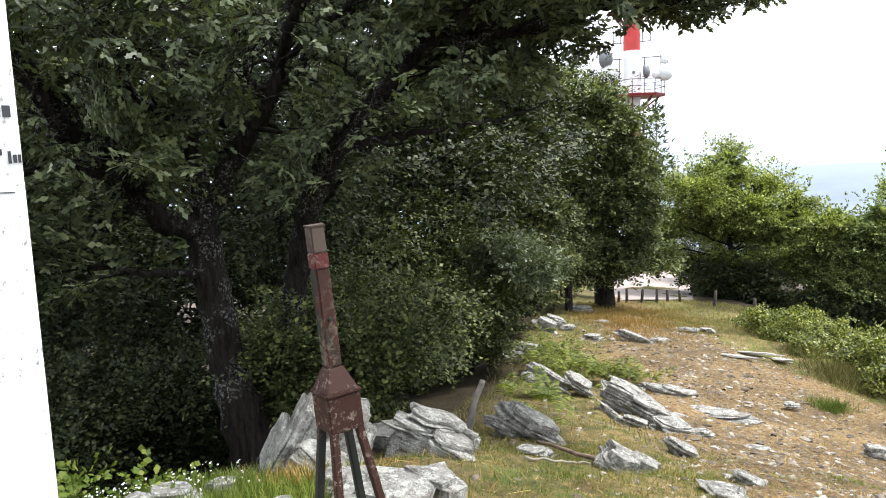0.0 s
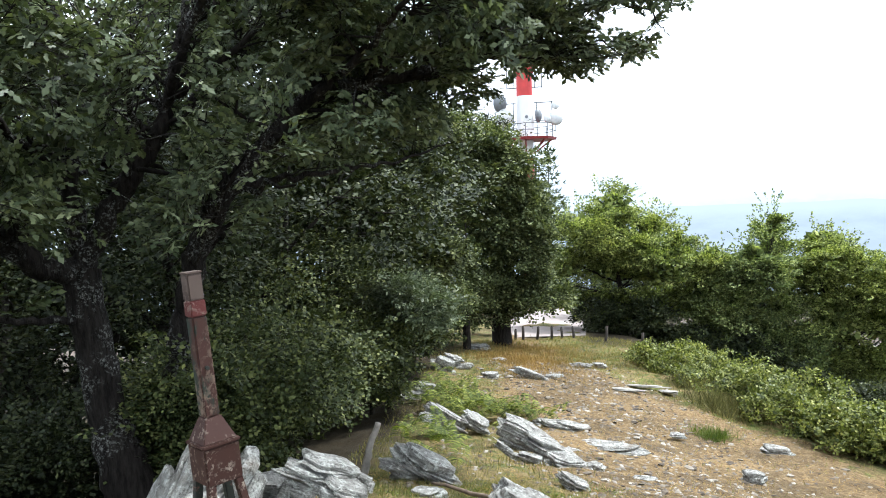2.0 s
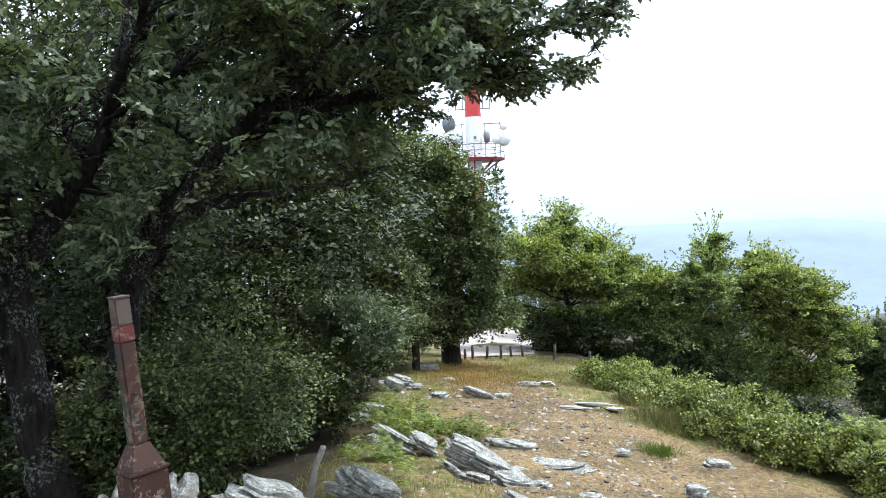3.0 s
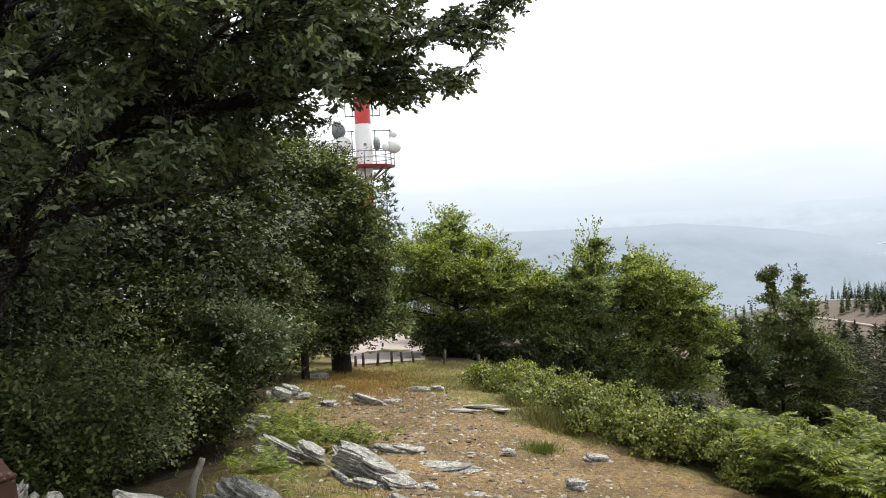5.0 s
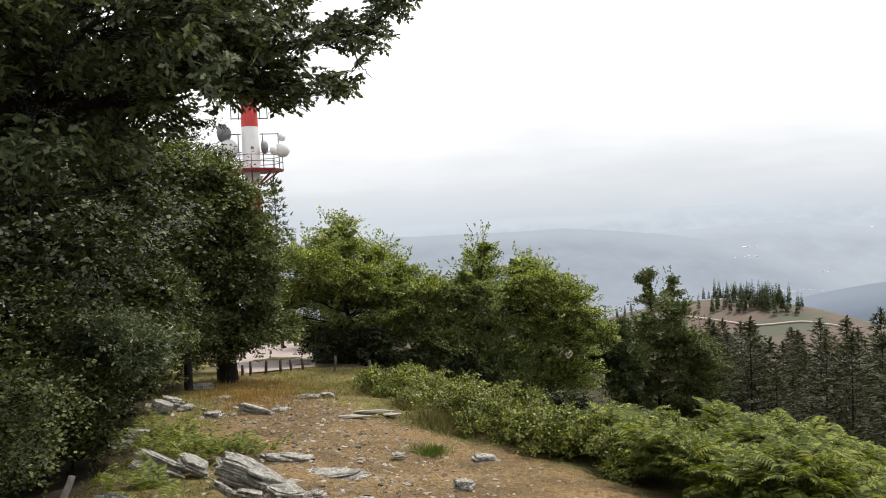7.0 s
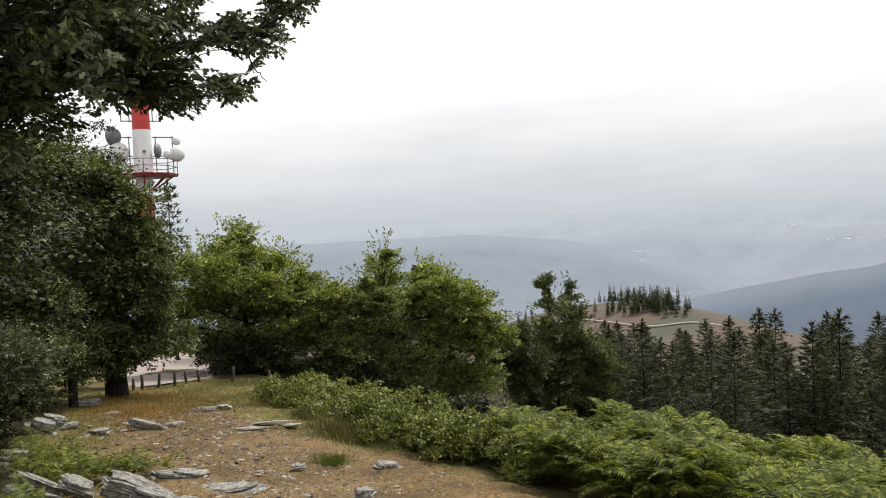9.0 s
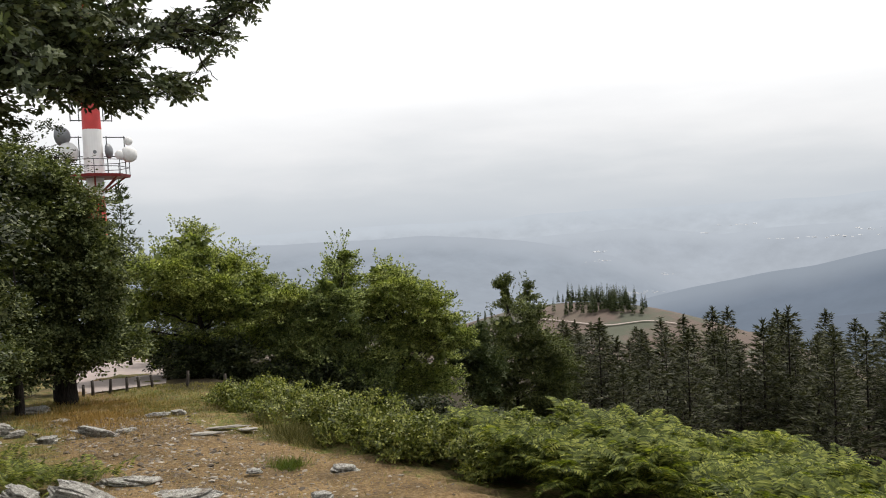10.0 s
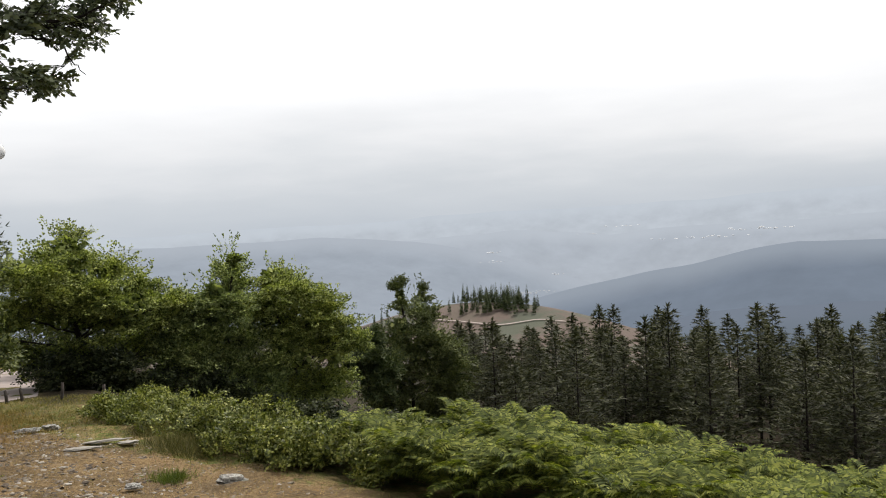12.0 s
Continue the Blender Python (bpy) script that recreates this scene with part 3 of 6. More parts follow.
    boughs_of_trunk = [
        ([(-0.28, 8.6, 2.78), (0.3, 8.0, 3.2), (0.8, 7.2, 3.6), (1.4, 6.9, 3.9)], 0.05),
        ([(-2.9, 8.5, 3.6), (-3.6, 7.2, 4.2), (-4.2, 6.6, 4.6)], 0.055),
        ([(-1.70, 8.15, 2.75), (-1.0, 8.0, 3.3), (-0.3, 7.7, 3.7), (0.5, 7.5, 4.0)], 0.04),
        ([(-2.6, 8.15, 0.5), (-3.1, 7.5, 0.7), (-3.9, 7.0, 0.95), (-4.6, 6.6, 1.3)], 0.04),
        ([(-1.6, 8.6, 0.95), (-1.3, 8.0, 1.5), (-1.0, 7.4, 1.9), (-0.6, 7.0, 2.3)], 0.03),
    ]
    boughs_behind_low = [
        ([(-2.3, 8.2, 1.9), (-1.4, 9.8, 3.4), (-0.4, 10.6, 4.4), (0.8, 11.2, 5.4)], 0.07),
        # next five boughs, mostly out of sight, are added to shade the wood
        ([(-1.4, 9.8, 3.4), (-0.2, 11.6, 4.9), (1.2, 13.2, 6.2), (2.6, 14.4, 7.0)], 0.05),
        ([(-2.4, 8.4, 2.2), (-2.5, 10.6, 4.0), (-2.3, 12.6, 5.6), (-1.6, 14.6, 6.8)], 0.05),
        ([(0.8, 11.2, 5.4), (2.2, 11.8, 6.2), (3.6, 12.0, 6.9)], 0.04),
        ([(-1.25, 8.8, 6.0), (-0.4, 10.4, 7.6), (0.8, 11.6, 8.4)], 0.045),
        ([(-3.3, 8.2, 6.5), (-3.6, 9.8, 7.6), (-3.6, 11.6, 8.2)], 0.045),
        ([(-0.79, 8.46, 2.3), (-0.3, 9.4, 2.9), (0.5, 10.4, 3.3), (1.6, 11.2, 3.6)], 0.04),
        ([(-0.06, 8.8, 3.0), (0.6, 9.9, 3.5), (1.4, 11.0, 4.0), (2.3, 12.0, 4.4)], 0.04),
    ]
    boughs_behind_high = [
        ([(-1.5, 8.25, 3.5), (-1.0, 9.8, 4.6), (-0.2, 11.2, 5.4), (0.9, 12.4, 6.0)], 0.04),
        ([(-2.8, 8.4, 2.8), (-3.2, 9.6, 3.8), (-3.6, 11.0, 4.8), (-3.8, 12.4, 5.6)], 0.045),
    ]
    boughs_in_crown = [
        ([(-0.28, 8.6, 2.78), (0.2, 8.9, 3.6), (0.9, 9.2, 4.3), (1.8, 9.6, 4.9)], 0.055),
        ([(-1.5, 8.25, 3.6), (-0.7, 8.7, 4.3), (0.3, 9.0, 4.7), (1.2, 9.2, 5.6)], 0.05),
    ]
    lesser = boughs_to_viewer + boughs_over_way_low + boughs_over_way_high + boughs_of_trunk + boughs_behind_low + boughs_behind_high + boughs_in_crown
    # the lower limbs stand bare in front, as seen from the summit
    bare = []
    for pts, upto in ((left, 6), (mid, 8), (right, 11), (lateral, 3)):
        for a, b in zip(pts[:upto], pts[1:upto]):
            for u in np.linspace(0, 1, 7):
                bare.append((1 - u) * np.array(a) + u * np.array(b))
    bare = np.array(bare)
    eye = np.array((0.06, -0.05, 1.65))
    bdir = (bare - eye) / np.linalg.norm(bare - eye, axis=1)[:, None]
    bfar = np.linalg.norm(bare - eye, axis=1)

    def hides(p):
        d = p - eye
        r = np.linalg.norm(d)
        near_ = (bdir @ (d / r)) > math.cos(radians(1.5))
        return bool(np.any(near_ & (bfar > r - 0.05)))

    ends = []
    for pts, r0 in great + lesser:
        pts = np.array([np.asarray(p, float) for p in pts])
        n = 5 * len(pts)
        s = np.linspace(0, 1, n)
        P = np.stack([np.interp(s, np.linspace(0, 1, len(pts)), pts[:, k]) for k in range(3)], 1)
        P[1:-1] += rng.normal(0, 0.022, (n - 2, 3))
        R = r0 * 1.15 * (1 - 0.80 * s)
        lines.append((P, R, 9))
        L = np.linalg.norm(np.diff(P, axis=0), axis=1).sum()
        for _ in range(int(L * (5.4 if r0 > 0.04 else 8.5)) + 5):
            u = rng.uniform(0.25, 1.0)
            a = np.array([np.interp(u, s, P[:, k]) for k in range(3)])
            d = P[min(n - 1, int(u * n))] - P[max(0, int(u * n) - 2)]
            d = d / (np.linalg.norm(d) + 1e-6) * 0.7 + rng.normal(0, 0.75, 3) * (1, 1, 0.6)
            d /= np.linalg.norm(d)
            ln = rng.uniform(0.6, 1.5) * (1.15 - 0.5 * u)
            tip = a + d * ln
            if tip[2] > 3.3 and -0.34 < tip[0] / tip[1] < -0.15 and rng.random() < 0.42:
                continue
            if not inside(tip):
                continue
            Q = bent(a, tip, rng, 6)
            lines.append((Q, max(0.006, np.interp(u, s, R) * 0.36) * np.linspace(1, 0.3, 6), 5))
            U = np.array((0, -0.25, 1.0)) + rng.normal(0, 0.5, 3)
            S = np.cross(U, d)
            S /= np.linalg.norm(S)
            U = np.cross(d, S)
            sd = 1
            for _ in range(int(4 + ln * 8)):
                v = rng.uniform(0.3, 1.0)
                sd = -sd
                c = np.array([np.interp(v, np.linspace(0, 1, 6), Q[:, k]) for k in range(3)])
                e = d * rng.uniform(0.4, 0.9) + S * sd * rng.uniform(0.4, 1.0) + U * rng.normal(0, 0.22)
                e /= np.linalg.norm(e)
                tw = rng.uniform(0.18, 0.46) * (1.25 - 0.5 * v)
                q = c + e * tw
                if not inside(q) or (hides(q) and rng.random() < 0.93):
                    continue
                lines.append((np.array([c, q]), (0.005, 0.002), 3))
                ends += [(q, e, U), (c + e * tw * 0.5, e, U)]
    limbs_to_mesh("trunk", [(p - base, r, k) for p, r, k in lines], OAK_BARK, tree)
    # the top of the crown, high over the way, is thinner and its leaves larger
    ends = [e for e in ends if e[0][2] - 1.65 < 0.36 * math.hypot(e[0][0], e[0][1]) or rng.random() < 0.22]
    ends = [e for e in ends if e[0][0] < 0.30 * e[0][1] or rng.random() < 0.8]
    # daylight shows through the crown over the trunk
    ends = [e for e in ends if not (e[0][0] < -0.10 * e[0][1] and e[0][2] - 1.65 > 0.125 * e[0][1]) or rng.random() < 0.55]
    per = 6
    C, E, U = (np.repeat(np.array([e[k] for e in ends]), per, 0) for k in range(3))
    n = len(C)
    high = np.where(C[:, 2] - 1.65 < 0.36 * np.hypot(C[:, 0], C[:, 1]), 1.0, 1.9)
    S = np.cross(U, E)
    S /= np.linalg.norm(S, axis=1)[:, None] + 1e-9
    fan = np.tile(np.linspace(-1.9, 1.9, per), len(ends)) + rng.normal(0, 0.28, n)
    D = E * np.cos(fan)[:, None] + S * np.sin(fan)[:, None] + rng.normal(0, 0.2, (n, 3))
    D[:, 2] -= 0.16
    D /= np.linalg.norm(D, axis=1)[:, None]
    N = U + rng.normal(0, 0.6, (n, 3))
    N -= (N * D).sum(1)[:, None] * D
    N /= np.linalg.norm(N, axis=1)[:, None]
    V, F = stamp(LOBED, LOBED_F, C - base + rng.normal(0, 0.015, C.shape), D, np.cross(N, D), N, rng.uniform(0.09, 0.18, n) * high * np.interp(np.hypot(C[:, 0], C[:, 1]), (5.5, 9), (0.74, 1)))
    put("crown", np_mesh("crown", V, F, OAK_LEAF), tree, "dense crown of dark green lobed leaves")
    return tree


def sprays(rng, C, out, leaf, leaf_f, per, length, size, tilt=0.35, lift=0.0, loose=0.35):
    """Twigs at C that point along out, each with leaves in two rows."""
    n = len(C)
    D = out + rng.normal(0, 0.45, (n, 3))
    D[:, 2] += lift
    D /= np.linalg.norm(D, axis=1)[:, None]
    up = np.array((0, 0, 1.0)) + rng.normal(0, tilt, (n, 3))
    S = np.cross(up, D)
    S /= np.linalg.norm(S, axis=1)[:, None] + 1e-9
    N = np.cross(D, S)
    k = np.arange(per)
    along = (k + 0.5) / per
    side = np.where(k % 2, 1.0, -1.0)
    ln = rng.uniform(0.6, 1.3, n) * length
    P = C[:, None] + D[:, None] * (along[None, :, None] - 0.5) * ln[:, None, None] + rng.normal(0, 0.05 * length, (n, per, 3))
    LD = D[:, None] * 0.75 + S[:, None] * side[None, :, None] + rng.normal(0, 0.3, (n, per, 3))
    LD[:, -1] = D
    LN = N[:, None] + rng.normal(0, loose, (n, per, 3))
    P, LD, LN = P.reshape(-1, 3), LD.reshape(-1, 3), LN.reshape(-1, 3)
    LD /= np.linalg.norm(LD, axis=1)[:, None]
    LN -= (LN * LD).sum(1)[:, None] * LD
    LN /= np.linalg.norm(LN, axis=1)[:, None] + 1e-9
    return stamp(leaf, leaf_f, P, LD, np.cross(LN, LD), LN, rng.uniform(0.7, 1.3, len(P)) * size)


def crown_points(rng, blobs, n, each=34, wide=0.2, flat=0.42, near=0.66, deep=0.42):
    """Places in a crown made of ellipsoids: layered clumps on their surface with dark gaps between, and the way out at each."""
    B = np.array(blobs)
    vol = (B[:, 3] * B[:, 4] * B[:, 5]) ** 0.7
    k = max(4, int(n * 0.86) // each)
    pick = B[rng.choice(len(B), k, p=vol / vol.sum())]
    d = rng.normal(0, 1, (k, 3))
    d /= np.linalg.norm(d, axis=1)[:, None]
    c = pick[:, :3] + d * (near + deep * rng.random(k) ** 0.8)[:, None] * pick[:, 3:6]
    spread = (wide * pick[:, 3:4] + 0.12) * rng.uniform(0.6, 1.35, (k, 1)) * np.array((1, 1, flat))[None]
    o = np.clip(rng.normal(0, 1, (k, each, 3)), -1.9, 1.9)
    C1 = (c[:, None] + o * spread[:, None]).reshape(-1, 3)
    O1 = (d[:, None] * 0.8 + o * (0.5, 0.5, 0.2)).reshape(-1, 3)
    m = n - k * each
    p2 = B[rng.choice(len(B), m, p=vol / vol.sum())]
    d2 = rng.normal(0, 1, (m, 3))
    d2 /= np.linalg.norm(d2, axis=1)[:, None]
    C = np.concatenate([C1, p2[:, :3] + d2 * (0.3 + 0.65 * rng.random(m))[:, None] * p2[:, 3:6]])
    O = np.concatenate([O1, d2])
    return C, O / (np.linalg.norm(O, axis=1)[:, None] + 1e-9)


def leafy_tree(name, at, height, blobs, n, mat, label, kind="oval", size=0.09, per=8, length=0.5, trunk_r=0.16, bark=DARK_BARK, seed=1, lift=0.0, low=0.0, group="", wide=0.2):
    """A broadleaved tree: tapered trunk, limbs into each lump of the crown, and leafy twigs. Blobs: x y z about the foot, radii."""
    rng = np.random.default_rng(seed)
    tree = thing(name, pose(*at, 0, 0, -math.degrees(math.atan2(at[0], at[1]))), label, "tree", group)
    lines = []
    top = np.array((0.02 * height, 0.0, height * 0.9))
    tp = bent((0, 0, -0.3), top, rng, 10, 0.05)
    lines.append((tp, trunk_r * np.linspace(1.15, 0.12, 10), 8))
    for b in blobs:
        c = np.array(b[:3])
        u = np.clip((c[2] - 0.5 * b[5]) / height, 0.12, 0.75)
        a = np.array([np.interp(u, np.linspace(0, 1, 10), tp[:, k]) for k in range(3)])
        q = bent(a, c + (0, 0, 0.3 * b[5]), rng, 7, 0.1)
        lines.append((q, trunk_r * 0.5 * (1 - 0.6 * u) * np.linspace(1, 0.15, 7), 5))
        for _ in range(7):
            w = rng.uniform(0.4, 0.95)
            p0 = np.array([np.interp(w, np.linspace(0, 1, 7), q[:, k]) for k in range(3)])
            d = rng.normal(0, 1, 3)
            d /= np.linalg.norm(d)
            lines.append((bent(p0, c + d * np.array(b[3:6]) * 0.85, rng, 5, 0.1), trunk_r * 0.14 * np.linspace(1, 0.2, 5), 4))
    limbs_to_mesh("trunk", lines, bark, tree)
    C, O = crown_points(rng, blobs, n, 34, wide)
    keep = C[:, 2] > low
    C, O = C[keep], O[keep]
    flat = O * (1, 1, 0.55)
    tpl = {"oval": (OVAL, OVAL_F), "kite": (KITE, KITE_F), "broad": (BROAD, KITE_F), "lobed": (LOBED, LOBED_F)}[kind]
    V, F = sprays(rng, C, flat, *tpl, per, length, size, 0.4, lift, 0.35)
    put("crown", np_mesh("crown", V, F, mat), tree)
    return tree


def fans(rng, C, out, per, length, width, leaf, leaf_f, size, tilt=0.55, droop=0.12):
    """Flat feathery sprays: leaves along side shoots in one plane, that starts at C and points along out."""
    n = len(C)
    D = out / (np.linalg.norm(out, axis=1)[:, None] + 1e-9)
    up = np.array((0, 0, 1.0)) + rng.normal(0, tilt, (n, 3))
    S = np.cross(up, D)
    S /= np.linalg.norm(S, axis=1)[:, None] + 1e-9
    N = np.cross(D, S)
    ln = rng.uniform(0.65, 1.25, n) * length
    u = rng.random((n, per))
    v = rng.uniform(-1, 1, (n, per)) * np.sin(np.pi * np.clip(0.12 + 0.86 * u, 0, 1)) ** 0.8
    shoot = np.round(v * 3) / 3 + rng.normal(0, 0.06, v.shape)      # leaves gather on side shoots
    along = (u + 0.12 * np.abs(v)) * ln[:, None]
    P = C[:, None] + D[:, None] * along[..., None] + S[:, None] * (shoot * width)[..., None] + N[:, None] * (rng.normal(0, 0.03, u.shape) - droop * u ** 2 * ln[:, None])[..., None]
    LD = D[:, None] * 0.9 + S[:, None] * (np.sign(shoot) * 0.55 + rng.normal(0, 0.35, u.shape))[..., None] + rng.normal(0, 0.14, P.shape)
    LN = N[:, None] + rng.normal(0, 0.55, P.shape)
    P, LD, LN = P.reshape(-1, 3), LD.reshape(-1, 3), LN.reshape(-1, 3)
    LD /= np.linalg.norm(LD, axis=1)[:, None]
    LN -= (LN * LD).sum(1)[:, None] * LD
    LN /= np.linalg.norm(LN, axis=1)[:, None] + 1e-9
    return stamp(leaf, leaf_f, P, LD, np.cross(LN, LD), LN, rng.uniform(0.7, 1.3, len(P)) * size)


def layered_tree(name, at, height, blobs, n, mat, label, leaf=0.12, per=30, length=1.15, width=0.36, trunk_r=0.18, seed=1, lift=0.15, shoots=6, low=0.8, shape=None):
    """A bushy tree whose foliage lies in flat sprays over a dark inside; feathery shoots break its outline."""
    rng = np.random.default_rng(seed)
    tree = thing(name, pose(*at, 0, 0, -math.degrees(math.atan2(at[0], at[1]))), label, "tree")
    lines = []
    tp = bent((0, 0, -0.3), (0.02 * height, 0, height * 0.88), rng, 10, 0.05)
    lines.append((tp, trunk_r * np.linspace(1.15, 0.12, 10), 9))
    B = np.array(blobs) * (1, 1, 1, 0.9, 0.9, 0.9)
    for b in B:
        u = np.clip((b[2] - 0.6 * b[5]) / height, 0.10, 0.75)
        a = np.array([np.interp(u, np.linspace(0, 1, 10), tp[:, k]) for k in range(3)])
        q = bent(a, b[:3] + (0, 0, 0.2 * b[5]), rng, 7, 0.08)
        lines.append((q, trunk_r * 0.42 * (1 - 0.6 * u) * np.linspace(1, 0.15, 7), 5))
        for _ in range(9):
            w = rng.uniform(0.3, 0.95)
            p0 = np.array([np.interp(w, np.linspace(0, 1, 7), q[:, k]) for k in range(3)])
            d = rng.normal(0, 1, 3) * (1, 1, 0.5)
            d /= np.linalg.norm(d)
            lines.append((bent(p0, b[:3] + d * b[3:6] * 0.9, rng, 5, 0.08), trunk_r * 0.12 * np.linspace(1, 0.2, 5), 4))
    limbs_to_mesh("trunk", lines, DARK_BARK, tree)
    area = (B[:, 3] * B[:, 5]) ** 0.8
    area = area + 0.3 * area.mean()
    per_bough = 26
    k = max(6, int(n * 1.5) // per_bough)
    pick = B[rng.choice(len(B), k, p=area / area.sum())]
    d = rng.normal(0, 1, (k, 3)) + (0, -0.25, 0.15)
    d /= np.linalg.norm(d, axis=1)[:, None]
    C = pick[:, :3] + d * rng.uniform(0.70, 1.0, k)[:, None] * pick[:, 3:6]
    deep = np.min(np.linalg.norm((C[:, None] - B[None, :, :3]) / B[None, :, 3:6], axis=2), axis=1)
    keep = (deep > 0.6) & (C[:, 2] > low)
    C, d, pick = C[keep], d[keep], pick[keep]
    out = d * (1, 1, 0.3) + rng.normal(0, 0.2, d.shape) * (1, 1, 0.4) + (0, 0, lift)
    out /= np.linalg.norm(out, axis=1)[:, None]
    S = np.cross((0, 0, 1.0), out)
    S /= np.linalg.norm(S, axis=1)[:, None] + 1e-9
    big = rng.uniform(0.6, 1.25, len(C)) * length * np.clip(pick[:, 3] / 1.3, 0.22, 1)
    lat, fwd = rng.normal(0, 0.5, (len(C), per_bough)), rng.uniform(-1.0, 0.25, (len(C), per_bough))
    rise = rng.normal(0, 0.10, lat.shape) - 0.16 * lat ** 2
    P = C[:, None] + big[:, None, None] * (out[:, None] * fwd[..., None] + S[:, None] * lat[..., None] + np.array((0, 0, 1.0)) * rise[..., None])
    O = out[:, None] + S[:, None] * (lat * 0.7)[..., None] + rng.normal(0, 0.22, P.shape)
    P, O = P.reshape(-1, 3), O.reshape(-1, 3)
    ok = P[:, 2] > low
    shape = shape or BROAD
    pairs = [fans(rng, P[ok], O[ok], per, length * 0.62, width * 0.7, shape, KITE_F, leaf)]
    # upright shoots along the top
    tops = B[np.argsort(-(B[:, 2] + B[:, 5]))[:max(3, len(B) // 2)]]
    Cs, Os = [], []
    for b in tops:
        for _ in range(shoots):
            g = rng.normal(0, 1, 3) * (1, 1, 0.3) + (0, 0, 1.0)
            g /= np.linalg.norm(g)
            Cs.append(b[:3] + g * b[3:6] * 0.8)
            Os.append(g * (0.7, 0.7, 1.0) + rng.normal(0, 0.12, 3) + (0, 0, 0.25))
    if Cs:
        pairs.append(fans(rng, np.array(Cs), np.array(Os), 26, length * 1.05, width * 0.4, shape, KITE_F, leaf, 0.8, 0.0))
    # the shaded inside
    m = int(n * 2.2)
    p2 = B[rng.choice(len(B), m, p=area / area.sum())]
    d2 = rng.normal(0, 1, (m, 3))
    d2 /= np.linalg.norm(d2, axis=1)[:, None]
    I = p2[:, :3] + d2 * rng.uniform(0.05, 0.58, m)[:, None] ** 0.8 * p2[:, 3:6]
    I = I[I[:, 2] > low + 0.2]
    e, S, N = basis(rng, len(I), (0, 0, 1), 0.9)
    pairs.append(stamp(BROAD, KITE_F, I, e, S, N, rng.uniform(2.4, 3.8, len(I)) * leaf))
    V, F = join_arrays(pairs)
    put("crown", np_mesh("crown", V, F, mat), tree)
    return tree


def seen_blobs(az0, r, spots, seed=1, tuck=0.0):
    """Lumps of a crown given as azimuth, elevation and half-widths in degrees as seen from the summit, about a foot at az0, r.
    tuck: metres by which the lowest lumps stand back under the overhang of the rest."""
    rng = np.random.default_rng(seed)
    z0 = polar(az0, r)[2]
    lo, hi = min(p[1] for p in spots), max(p[1] for p in spots)
    return [(r * math.tan(radians(a - az0)), rng.uniform(-0.065, 0.02) * r + tuck * max(0.0, 1 - 2.4 * (e - lo) / (hi - lo)), 1.65 + r * math.tan(radians(e)) - z0,
             r * radians(wa) * 1.1, r * radians(wa), r * radians(we) * 1.06) for a, e, wa, we in spots]


def random_blobs(rng, height, width, n, low=0.2, lean=0.0):
    """Lumps of a rounded crown."""
    out = []
    for k in range(n):
        u = low + (1 - low) * (k + 0.5) / n * 0.92
        w = width * 0.5 * math.sin(math.pi * min(1, 0.25 + 0.72 * (1 - (u - low) / (1 - low)) ** 0.8)) ** 0.8
        a = rng.uniform(0, 6.28)
        o = w * rng.uniform(0.35, 0.7)
        r = w * rng.uniform(0.45, 0.65) + 0.25
        out.append((o * math.cos(a) + lean * u, o * math.sin(a), u * height, r, r, r * rng.uniform(0.6, 0.85)))
    return out


